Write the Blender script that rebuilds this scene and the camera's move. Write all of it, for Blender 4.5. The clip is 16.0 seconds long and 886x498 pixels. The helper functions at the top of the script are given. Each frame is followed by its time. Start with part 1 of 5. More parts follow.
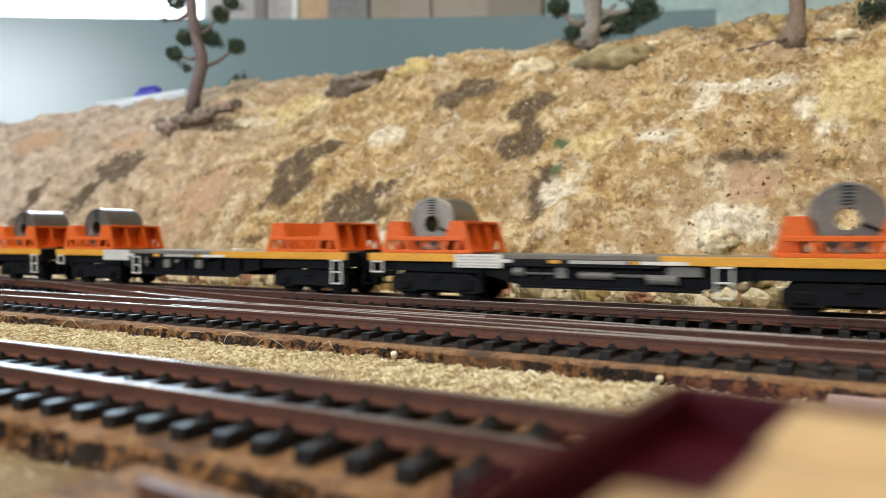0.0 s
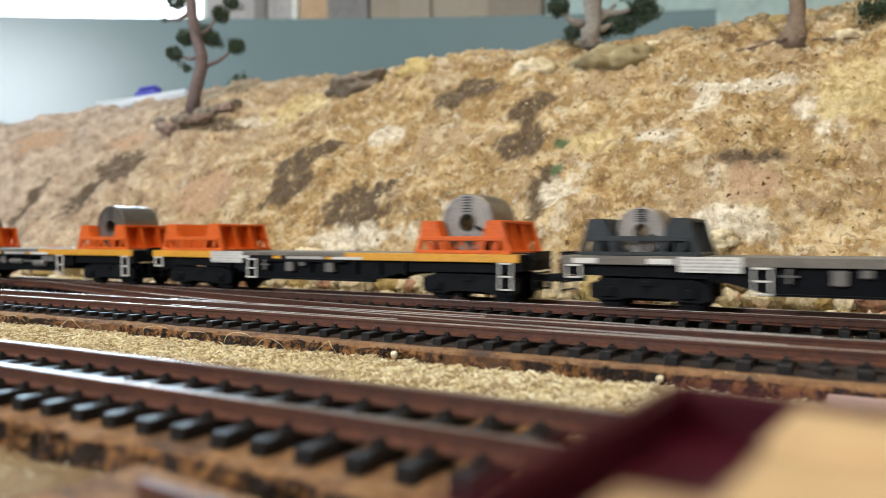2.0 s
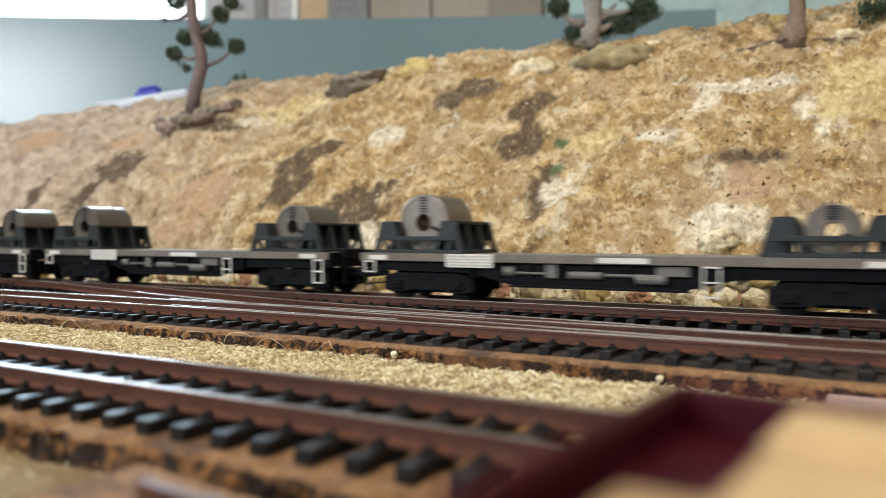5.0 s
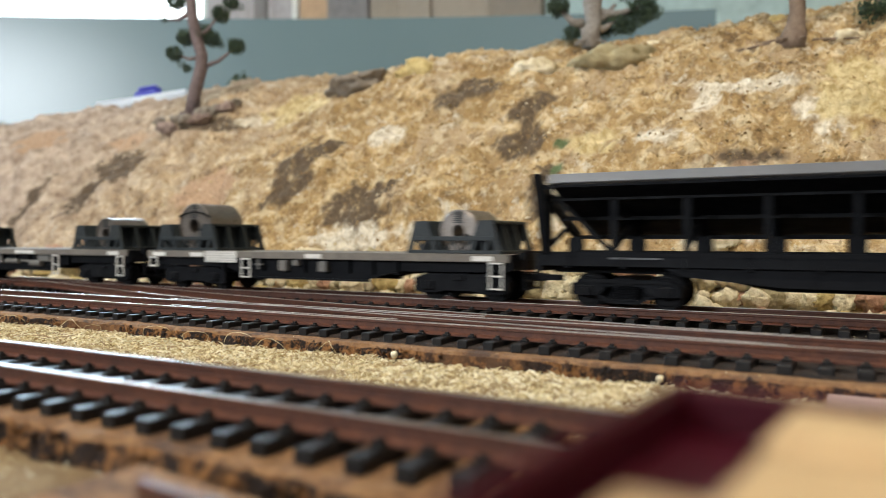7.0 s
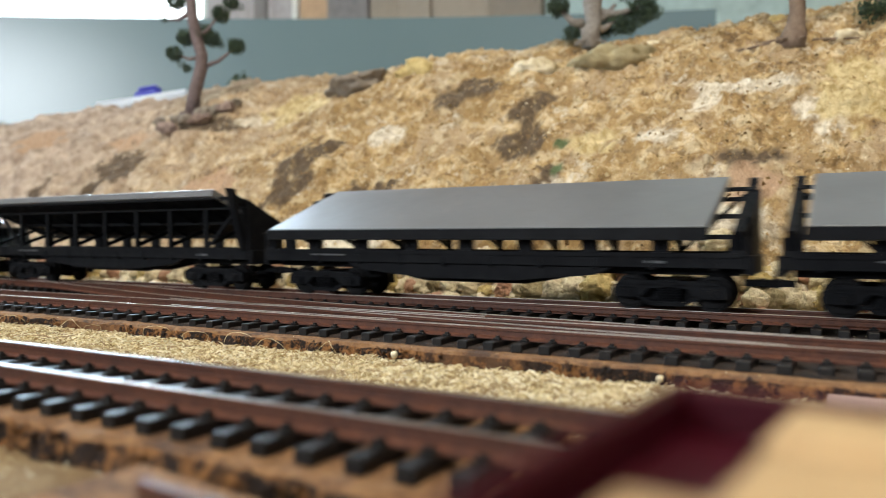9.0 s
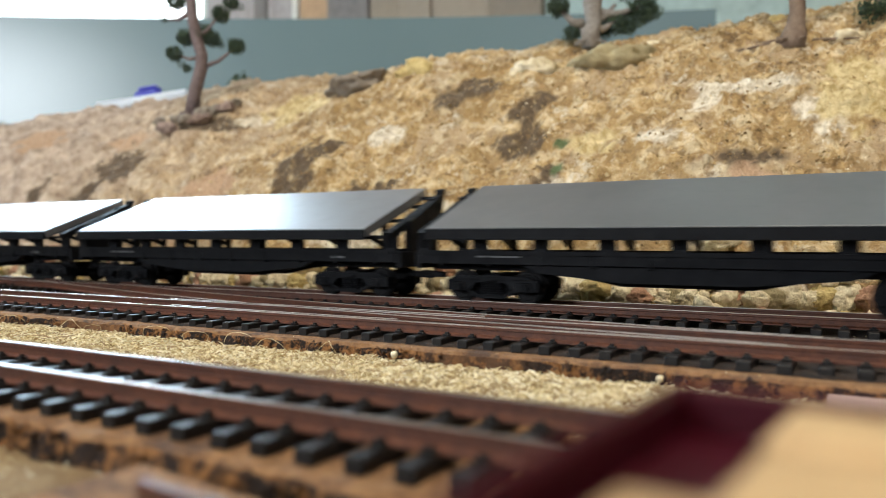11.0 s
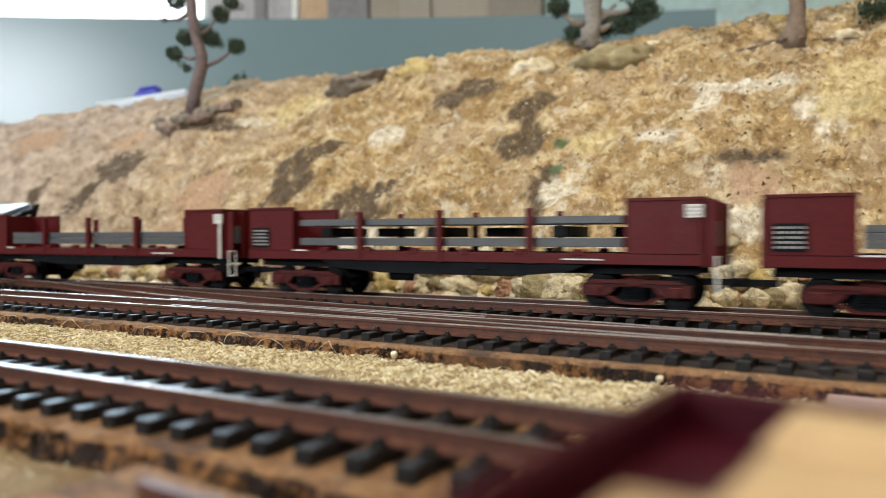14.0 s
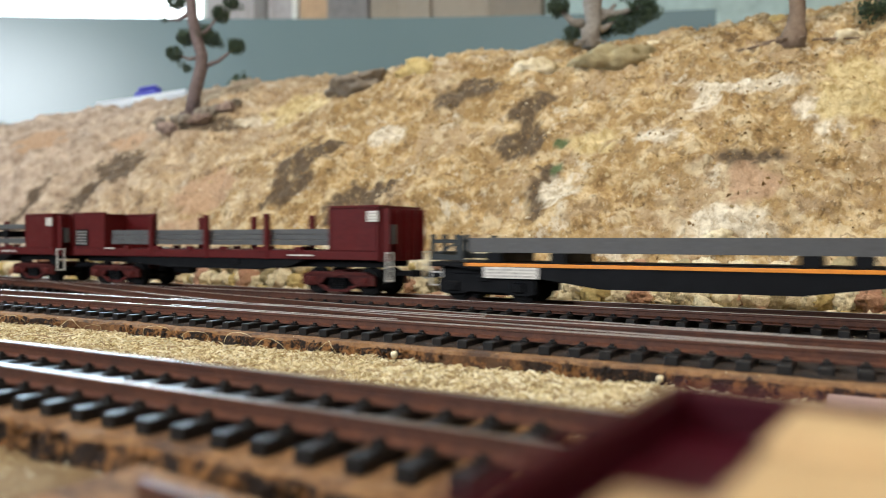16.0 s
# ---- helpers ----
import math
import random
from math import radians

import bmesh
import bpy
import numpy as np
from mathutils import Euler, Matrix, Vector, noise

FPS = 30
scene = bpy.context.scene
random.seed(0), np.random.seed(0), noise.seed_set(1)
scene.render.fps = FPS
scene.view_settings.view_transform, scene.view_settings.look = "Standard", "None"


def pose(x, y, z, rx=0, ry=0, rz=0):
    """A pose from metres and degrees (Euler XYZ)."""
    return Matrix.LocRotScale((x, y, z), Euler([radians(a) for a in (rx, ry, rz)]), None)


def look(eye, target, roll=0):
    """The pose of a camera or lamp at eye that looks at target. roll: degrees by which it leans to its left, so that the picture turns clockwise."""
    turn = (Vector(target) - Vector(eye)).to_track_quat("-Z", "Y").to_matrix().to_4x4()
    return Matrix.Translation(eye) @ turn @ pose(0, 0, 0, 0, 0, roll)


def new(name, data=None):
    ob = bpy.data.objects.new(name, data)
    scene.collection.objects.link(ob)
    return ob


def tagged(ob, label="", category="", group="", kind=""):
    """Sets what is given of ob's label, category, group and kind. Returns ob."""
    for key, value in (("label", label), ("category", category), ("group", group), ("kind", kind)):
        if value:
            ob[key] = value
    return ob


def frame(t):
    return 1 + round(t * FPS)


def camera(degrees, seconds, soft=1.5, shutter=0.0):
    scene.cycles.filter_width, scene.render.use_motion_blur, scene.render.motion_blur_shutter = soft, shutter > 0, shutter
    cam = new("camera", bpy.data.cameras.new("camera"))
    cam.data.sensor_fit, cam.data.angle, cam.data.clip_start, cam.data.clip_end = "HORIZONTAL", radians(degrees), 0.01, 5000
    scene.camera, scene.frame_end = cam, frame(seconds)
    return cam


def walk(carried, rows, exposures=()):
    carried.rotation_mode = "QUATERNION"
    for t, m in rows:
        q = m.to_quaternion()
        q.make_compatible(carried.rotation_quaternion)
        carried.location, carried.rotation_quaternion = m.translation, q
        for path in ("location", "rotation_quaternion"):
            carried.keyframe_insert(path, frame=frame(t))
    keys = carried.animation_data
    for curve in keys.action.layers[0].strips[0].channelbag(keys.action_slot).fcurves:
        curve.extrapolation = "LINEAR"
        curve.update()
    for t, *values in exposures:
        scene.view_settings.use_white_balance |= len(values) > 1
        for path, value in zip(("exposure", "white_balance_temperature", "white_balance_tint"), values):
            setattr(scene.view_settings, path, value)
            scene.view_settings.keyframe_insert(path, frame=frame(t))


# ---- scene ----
cam = camera(62.0, 16.0, soft=0.85, shutter=0.5)
EYE = Vector((0.0, 0.0, 0.0294))
YAW = radians(29.106)
AHEAD = Vector((-math.sin(YAW), math.cos(YAW), 0.0))
VIEW = look(EYE, EYE + AHEAD - Vector((0, 0, 20.0 / 1305.0)), 0)
walk(cam, [(0.0, VIEW), (16.0, VIEW)], exposures=[(0.0, 0.0, 6500, 10), (16.0, 0.0, 6500, 10)])
cam.data.dof.use_dof = True
cam.data.dof.focus_distance = 0.23
cam.data.dof.aperture_fstop = 15.0

# ---- daylight at the back window, two added fills, the ceiling light ----
sky_world = bpy.data.worlds.new("sky")
scene.world = sky_world
sky_world.use_nodes = True
wn = sky_world.node_tree.nodes
sky = wn.new("ShaderNodeTexSky")
sky.sky_type, sky.sun_disc = "NISHITA", False
sky.sun_elevation, sky.sun_rotation = radians(48), radians(-60)
wn["Background"].inputs[1].default_value = 0.15
sky_world.node_tree.links.new(sky.outputs[0], wn["Background"].inputs[0])


def window_light(name, at, toward, wide, high, watts, colour):
    lamp = bpy.data.lights.new(name, "AREA")
    lamp.shape, lamp.size, lamp.size_y, lamp.energy, lamp.color = "RECTANGLE", wide, high, watts, colour
    ob = new(name, lamp)
    ob.matrix_world = look(at, toward)
    return ob


window_light("daylight_back", (-2.45, 1.49, 0.95), (-2.45, -1.0, 0.5), 1.6, 1.15, 180, (0.60, 0.81, 1.0))
# Rear and side lamps are added, unseen: glow on the board, fill from the front.
window_light("daylight_rear", (-0.93, -1.99, 0.72), (-0.93, 1.0, 0.7), 0.54, 0.62, 36, (0.88, 0.94, 1.0))
window_light("daylight_side", (1.6, -1.99, 0.95), (1.3, 1.0, 0.2), 1.3, 1.05, 4, (1.0, 0.95, 0.86))
window_light("ceiling_glow", (0.30, -0.45, 1.655), (0.30, -0.45, 0.0), 1.15, 0.14, 31, (1.0, 0.905, 0.745))


# ---- small tools ----
def part(name, bm, material, parent=None, label="", smooth=False):
    """Links a bmesh, or a mesh made before, as one object under a thing or a part."""
    if isinstance(bm, bpy.types.Mesh):
        me = bm
    else:
        me = bpy.data.meshes.new(name)
        bmesh.ops.recalc_face_normals(bm, faces=bm.faces[:])
        bm.to_mesh(me)
        bm.free()
        me.materials.append(material)
        if smooth:
            me.shade_smooth()
    ob = new(name, me)
    if parent is not None:
        ob.parent = parent
    if label:
        tagged(ob, label)
    return ob


def box(bm, x0, x1, y0, y1, z0, z1, round_by=0.0, k=0.001):
    """A box, in millimetres, with its edges rounded by round_by."""
    m = Matrix.LocRotScale(((x0 + x1) / 2 * k, (y0 + y1) / 2 * k, (z0 + z1) / 2 * k), None,
                           (abs(x1 - x0) * k, abs(y1 - y0) * k, abs(z1 - z0) * k))
    made = bmesh.ops.create_cube(bm, size=1.0, matrix=m)
    if round_by:
        edges = list({e for v in made["verts"] for e in v.link_edges})
        bmesh.ops.bevel(bm, geom=edges, offset=round_by * k, segments=1, affect="EDGES")
    return bm


def prism(bm, outline, axis, a, b, k=0.001):
    """A flat outline (mm) drawn out from a to b along an axis: 'x' takes (y, z) pairs, 'y' takes (x, z) pairs, 'z' takes (x, y)."""
    def at(p, d):
        return {"x": (d, p[0], p[1]), "y": (p[0], d, p[1]), "z": (p[0], p[1], d)}[axis]
    lo = [bm.verts.new(Vector(at(p, a)) * k) for p in outline]
    hi = [bm.verts.new(Vector(at(p, b)) * k) for p in outline]
    n = len(outline)
    bm.faces.new(lo)
    bm.faces.new(list(reversed(hi)))
    for i in range(n):
        bm.faces.new((lo[i], lo[(i + 1) % n], hi[(i + 1) % n], hi[i]))
    return bm


def rod(bm, p, q, r0, r1=None, sides=8, k=0.001):
    """A round or tapered bar from p to q, in millimetres."""
    p, q = Vector(p) * k, Vector(q) * k
    r1 = r0 if r1 is None else r1
    turn = (q - p).to_track_quat("Z", "Y").to_matrix().to_4x4()
    bmesh.ops.create_cone(bm, cap_ends=True, segments=sides, radius1=r0 * k, radius2=r1 * k, depth=(q - p).length,
                          matrix=Matrix.Translation((p + q) / 2) @ turn)
    return bm


def tube(bm, points, radii, sides=10):
    """A tapering limb through points, in metres."""
    rings = []
    for i, p in enumerate(points):
        d = Vector(points[min(i + 1, len(points) - 1)]) - Vector(points[max(i - 1, 0)])
        turn = Vector((0, 0, 1)).rotation_difference(d).to_matrix()
        rings.append([bm.verts.new(Vector(p) + turn @ Vector((math.cos(a), math.sin(a), 0)) * radii[i] * random.uniform(0.9, 1.1))
                      for a in (2 * math.pi * j / sides for j in range(sides))])
    for r, s in zip(rings, rings[1:]):
        for j in range(sides):
            bm.faces.new((r[j], r[(j + 1) % sides], s[(j + 1) % sides], s[j]))
    bm.faces.new(rings[-1])
    bm.faces.new(list(reversed(rings[0])))


def empty(name, m, label, category, group="", kind=""):
    ob = new(name)
    ob.empty_display_size = 0.01
    ob.matrix_basis = m
    return tagged(ob, label, category, group, kind)


# ---- materials ----
class Nodes:
    def __init__(self, name):
        self.m = bpy.data.materials.new(name)
        self.m.use_nodes = True
        self.t = self.m.node_tree
        self.p = self.t.nodes["Principled BSDF"]
        self.co = self.t.nodes.new("ShaderNodeTexCoord").outputs["Object"]

    def link(self, a, b):
        self.t.links.new(a, b)

    def noise(self, scale, detail=4.0, rough=0.6, warp=0.0, co=None):
        n = self.t.nodes.new("ShaderNodeTexNoise")
        n.inputs["Scale"].default_value, n.inputs["Detail"].default_value = scale, detail
        n.inputs["Roughness"].default_value, n.inputs["Distortion"].default_value = rough, warp
        self.link(co or self.co, n.inputs["Vector"])
        return n.outputs[0]

    def cells(self, scale, what="Distance"):
        n = self.t.nodes.new("ShaderNodeTexVoronoi")
        n.inputs["Scale"].default_value = scale
        self.link(self.co, n.inputs["Vector"])
        return n.outputs[what]

    def ramp(self, value, stops):
        n = self.t.nodes.new("ShaderNodeValToRGB")
        e = n.color_ramp.elements
        while len(e) < len(stops):
            e.new(0.5)
        for i, (at, c) in enumerate(stops):
            e[i].position = at
            e[i].color = (c, c, c, 1) if isinstance(c, (int, float)) else (*c, 1)
        self.link(value, n.inputs[0])
        return n.outputs[0]

    def mix(self, a, b, fac, how="MIX"):
        n = self.t.nodes.new("ShaderNodeMix")
        n.data_type, n.blend_type = "RGBA", how
        for socket, v in ((n.inputs[0], fac), (n.inputs[6], a), (n.inputs[7], b)):
            if isinstance(v, (int, float)):
                socket.default_value = v
            elif isinstance(v, tuple):
                socket.default_value = (*v, 1)
            else:
                self.link(v, socket)
        return n.outputs[2]

    def attribute(self, name):
        n = self.t.nodes.new("ShaderNodeAttribute")
        n.attribute_name = name
        return n

    def bump(self, height, strength, distance):
        n = self.t.nodes.new("ShaderNodeBump")
        n.inputs["Strength"].default_value, n.inputs["Distance"].default_value = strength, distance
        self.link(height, n.inputs["Height"])
        self.link(n.outputs[0], self.p.inputs["Normal"])

    def finish(self, colour, rough, metal=0.0):
        for socket, v in ((self.p.inputs["Base Color"], colour), (self.p.inputs["Roughness"], rough), (self.p.inputs["Metallic"], metal)):
            if isinstance(v, (int, float)):
                socket.default_value = v
            elif isinstance(v, tuple):
                socket.default_value = (*v, 1)
            else:
                self.link(v, socket)
        return self.m


def paint(name, colour, rough=0.55, wear=None, amount=0.25, grain=900.0, spots=120.0, bump=0.15, metal=0.0, random_by=0.0, shine=0.5):
    """A painted or moulded surface: two sizes of variation, a worn or dusty second colour, and fine relief."""
    s = Nodes(name)
    s.p.inputs["Specular IOR Level"].default_value = shine
    dark = tuple(c * 0.72 for c in colour)
    base = s.mix(dark, colour, s.ramp(s.noise(grain, 5), [(0.3, 0.0), (0.65, 1.0)]))
    patch = s.ramp(s.noise(spots, 5, 0.7), [(0.45, 0.0), (0.75, amount)])
    base = s.mix(base, wear or tuple(min(1, c * 1.35 + 0.02) for c in colour), patch)
    if random_by:
        info = s.t.nodes.new("ShaderNodeObjectInfo")
        base = s.mix(base, s.mix(tuple(c * (1 - random_by) for c in colour), tuple(min(1, c * (1 + random_by)) for c in colour), info.outputs["Random"]), 0.6)
    s.bump(s.noise(grain * 1.5, 3), bump, 0.0003)
    return s.finish(base, s.ramp(s.noise(spots * 2, 4), [(0.3, max(0.05, rough - 0.1)), (0.7, min(1, rough + 0.12))]), metal)


M_ORANGE = paint("orange_paint", (0.74, 0.125, 0.012), 0.5, (0.62, 0.14, 0.03), shine=0.3)
M_YELLOW = paint("yellow_paint", (0.72, 0.34, 0.02), 0.5)
M_BLACK = paint("black_paint", (0.0040, 0.0046, 0.0066), 0.6, (0.009, 0.0086, 0.0092), shine=0.14)
M_DECK = paint("dusty_grey_deck", (0.175, 0.155, 0.135), 0.7, (0.28, 0.25, 0.21), 0.5, shine=0.3)
M_GREY = paint("dark_grey_paint", (0.024, 0.030, 0.034), 0.5, (0.060, 0.063, 0.062), 0.4, 900, 260, shine=0.28)
M_WHITE = paint("white_paint", (0.72, 0.70, 0.66), 0.6)
M_RED = paint("oxide_red_paint", (0.094, 0.0068, 0.0078), 0.5, (0.122, 0.014, 0.013), 0.35, 900, 90, shine=0.2)
M_SLAB = paint("grey_steel_slab", (0.080, 0.084, 0.090), 0.5, (0.15, 0.15, 0.155), 0.4)


def plate_steel(name, colour):
    s = Nodes(name)
    s.p.inputs["Specular IOR Level"].default_value = 0.75
    c = s.mix(tuple(v * 0.88 for v in colour), tuple(v * 1.1 for v in colour), s.ramp(s.noise(28, 5, 0.6), [(0.35, 0), (0.65, 1)]))
    c = s.mix(c, tuple(v * 0.75 for v in colour), s.ramp(s.noise(350, 4), [(0.58, 0), (0.75, 0.5)]))
    s.bump(s.noise(700, 2), 0.03, 0.0003)
    return s.finish(c, s.ramp(s.noise(60, 3), [(0.3, 0.33), (0.7, 0.39)]))


M_PLATE, M_PLATE_PALE = plate_steel("dark_steel_plate", (0.108, 0.111, 0.118)), plate_steel("pale_grey_steel_plate", (0.140, 0.143, 0.152))
# Darker copy of the red; the shade under the wagon is in its colour.
M_RED_DARK = paint("dirty_red_casting", (0.085, 0.011, 0.009), 0.55, (0.025, 0.012, 0.011), 0.7, 900, 300, shine=0.2)
M_INK = paint("faded_lettering", (0.30, 0.29, 0.28), 0.6)
M_GEAR = paint("dusty_brake_gear", (0.15, 0.143, 0.132), 0.6, (0.24, 0.22, 0.20), 0.4)
M_FAINT = paint("faint_lettering", (0.46, 0.44, 0.42), 0.6)
M_STRIPE = paint("amber_stripe_paint", (0.80, 0.27, 0.02), 0.5)
M_BEAM = paint("dull_grey_beam", (0.080, 0.080, 0.084), 0.55, (0.11, 0.11, 0.11), 0.4)
M_COIL = paint("rolled_steel", (0.225, 0.195, 0.172), 0.36, (0.14, 0.118, 0.10), 0.6, 900, 150, 0.1, 0.7)
M_WHEEL = paint("dark_wheel", (0.006, 0.006, 0.007), 0.55, (0.016, 0.013, 0.012), shine=0.15)
M_TYRE = paint("bright_wheel_tread", (0.55, 0.54, 0.52), 0.3, metal=0.9)
M_MAROON = paint("maroon_plastic", (0.046, 0.0024, 0.0078), 0.5, (0.060, 0.005, 0.012), 0.3, shine=0.15)
M_PINE = paint("pale_pine", (0.46, 0.30, 0.145), 0.65, (0.31, 0.18, 0.075), 0.75, 300, 70, random_by=0.12)
M_SLEEPER = paint("black_sleeper", (0.0085, 0.0082, 0.0088), 0.5, (0.060, 0.040, 0.027), 0.35, 700, 250, 0.3, random_by=0.3, shine=0.24)
M_BLUE = paint("blue_plastic", (0.03, 0.035, 0.42), 0.4)


def rail_sides():
    s = Nodes("rusty_rail")
    rust = s.mix((0.056, 0.0158, 0.0074), (0.120, 0.038, 0.0158), s.ramp(s.noise(500, 6, 0.7), [(0.3, 0), (0.7, 1)]))
    rust = s.mix(rust, (0.034, 0.015, 0.013), s.ramp(s.noise(70, 4), [(0.5, 0), (0.8, 0.6)]))
    s.bump(s.noise(1500, 3), 0.3, 0.0003)
    return s.finish(rust, 0.55, 0.1)


def rail_top():
    s = Nodes("worn_rail_top")
    c = s.mix((0.40, 0.375, 0.36), (0.25, 0.175, 0.14), s.ramp(s.noise(45, 5, 0.7), [(0.42, 0), (0.7, 1)]))
    return s.finish(c, s.ramp(s.noise(60, 4), [(0.3, 0.26), (0.7, 0.40)]), 0.92)


# Brighter copy of the rail top; the back tracks' sheen is in its colour.
def bright_rail_top():
    s = Nodes("polished_rail_top")
    c = s.mix((0.70, 0.65, 0.60), (0.40, 0.29, 0.22), s.ramp(s.noise(30, 5, 0.7), [(0.45, 0), (0.72, 1)]))
    return s.finish(c, s.ramp(s.noise(60, 4), [(0.3, 0.30), (0.7, 0.42)]), 0.92)


# The dark base puts the edge's shade into the colour; orange flecks are cork.
def cork_edge():
    s = Nodes("crumbling_cork_edge")
    c = s.mix((0.022, 0.012, 0.009), (0.36, 0.165, 0.055), s.ramp(s.noise(330, 5, 0.7), [(0.47, 0), (0.58, 0.9)]))
    c = s.mix(c, (0.22, 0.105, 0.045), s.ramp(s.noise(20, 3, 0.5), [(0.52, 0), (0.66, 0.85)]))
    s.bump(s.noise(600, 5, 0.7), 1.0, 0.002)
    return s.finish(c, 0.95)


def cork():
    s = Nodes("cork_roadbed")
    c = s.mix((0.31, 0.165, 0.068), (0.135, 0.060, 0.024), s.ramp(s.noise(450, 6, 0.7), [(0.35, 0), (0.68, 1)]))
    c = s.mix(c, (0.055, 0.025, 0.015), s.ramp(s.cells(420), [(0.0, 0.75), (0.28, 0.0)]))
    c = s.mix(c, (0.045, 0.022, 0.015), s.ramp(s.noise(55, 5, 0.65), [(0.52, 0), (0.62, 0.8)]))
    s.bump(s.noise(700, 5, 0.7), 0.8, 0.001)
    return s.finish(c, 0.9)


def sand():
    s = Nodes("sandy_ground")
    c = s.mix((0.36, 0.235, 0.11), (0.55, 0.40, 0.21), s.ramp(s.noise(500, 6, 0.75), [(0.35, 0), (0.65, 1)]))
    c = s.mix(c, (0.20, 0.095, 0.04), s.ramp(s.noise(30, 5, 0.6), [(0.45, 0), (0.75, 0.8)]))
    s.bump(s.noise(900, 6, 0.75), 1.0, 0.0015)
    return s.finish(c, 0.95)


def straw():
    s = Nodes("straw_scatter")
    g = s.t.nodes.new("ShaderNodeNewGeometry")
    c = s.ramp(g.outputs["Random Per Island"], [(0.0, (0.30, 0.19, 0.07)), (0.25, (0.60, 0.48, 0.26)), (0.6, (0.82, 0.71, 0.45)), (1.0, (0.93, 0.87, 0.68))])
    return s.finish(c, 0.9)


def hillside():
    s = Nodes("plaster_hillside")
    a = s.attribute("stain")
    sep = s.t.nodes.new("ShaderNodeSeparateColor")
    s.link(a.outputs["Color"], sep.inputs[0])
    fine = s.noise(520, 8, 0.75)
    mid = s.noise(75, 9, 0.70)
    lump = s.noise(26, 7, 0.66)
    c = s.ramp(mid, [(0.34, (0.085, 0.05, 0.02)), (0.44, (0.27, 0.165, 0.066)), (0.51, (0.42, 0.285, 0.125)), (0.58, (0.56, 0.42, 0.235)), (0.69, (0.74, 0.63, 0.44))])
    c = s.mix(c, s.mix((0.46, 0.345, 0.215), (0.33, 0.235, 0.14), fine), s.ramp(lump, [(0.50, 0), (0.56, 0.75)]))
    c = s.mix(c, (0.30, 0.19, 0.075), s.ramp(s.noise(40, 9, 0.72), [(0.50, 0), (0.55, 0.7)]))
    c = s.mix(c, (0.60, 0.53, 0.41), s.ramp(s.noise(48, 8, 0.7, 0.3), [(0.58, 0), (0.62, 0.75)]))
    c = s.mix(c, (0.14, 0.085, 0.035), s.ramp(s.noise(130, 8, 0.74), [(0.57, 0), (0.66, 0.8)]))
    c = s.mix(c, (0.10, 0.06, 0.025), s.ramp(s.noise(380, 3, 0.6), [(0.62, 0), (0.70, 0.6)]))
    c = s.mix(c, (0.74, 0.66, 0.50), s.ramp(s.noise(480, 3, 0.6), [(0.62, 0), (0.70, 0.45)]))
    c = s.mix(c, (0.66, 0.555, 0.37), s.ramp(s.noise(120, 3, 0.55, 0.3), [(0.53, 0), (0.62, 0.5)]))
    c = s.mix(c, (0.17, 0.105, 0.045), s.ramp(s.noise(150, 3, 0.55, 0.4), [(0.58, 0), (0.66, 0.6)]))
    # the far end of the hill is a pinker, greyer plaster
    xyz = s.t.nodes.new("ShaderNodeSeparateXYZ")
    s.link(s.co, xyz.inputs[0])
    span = s.t.nodes.new("ShaderNodeMapRange")
    s.link(xyz.outputs[0], span.inputs[0])
    for i, v in ((1, -0.30), (2, -0.62), (3, 0.0), (4, 0.85)):
        span.inputs[i].default_value = v
    c = s.mix(c, s.mix((0.25, 0.185, 0.145), (0.56, 0.455, 0.375), s.ramp(mid, [(0.38, 0), (0.62, 1)])), span.outputs[0])
    grit = s.ramp(fine, [(0.35, 0), (0.65, 1)])
    blot = s.mix((0, 0, 0), sep.outputs[0], s.ramp(s.noise(170, 7, 0.75), [(0.36, 0.5), (0.48, 1.0)]))
    c = s.mix(c, s.mix((0.045, 0.03, 0.018), (0.13, 0.088, 0.052), grit), blot)
    c = s.mix(c, s.mix((0.40, 0.33, 0.23), (0.74, 0.67, 0.54), s.ramp(s.noise(260, 6, 0.7), [(0.38, 0), (0.58, 1)])), sep.outputs[1])
    c = s.mix(c, s.mix((0.32, 0.20, 0.12), (0.55, 0.38, 0.25), grit), sep.outputs[2])
    more = s.t.nodes.new("ShaderNodeSeparateColor")
    s.link(s.attribute("stain_b").outputs["Color"], more.inputs[0])
    c = s.mix(c, s.mix((0.36, 0.255, 0.095), (0.66, 0.54, 0.30), s.ramp(s.noise(190, 6, 0.7), [(0.38, 0), (0.6, 1)])), more.outputs[0])
    c = s.mix(c, s.mix((0.05, 0.085, 0.03), (0.12, 0.17, 0.075), grit), more.outputs[1])
    h = s.mix(s.mix(s.noise(230, 4, 0.55), s.cells(240), 0.25), s.noise(90, 5, 0.6), 0.4)
    s.bump(h, 1.0, 0.0045)
    return s.finish(c, 0.93)


def crumb_mix():
    s = Nodes("hill_crumb_mix")
    g = s.t.nodes.new("ShaderNodeNewGeometry")
    c = s.ramp(g.outputs["Random Per Island"], [(0.0, (0.19, 0.115, 0.05)), (0.3, (0.30, 0.19, 0.08)), (0.6, (0.45, 0.32, 0.15)), (0.85, (0.60, 0.49, 0.30)), (1.0, (0.76, 0.68, 0.52))])
    s.bump(s.noise(900, 4), 0.4, 0.0006)
    return s.finish(c, 0.95)


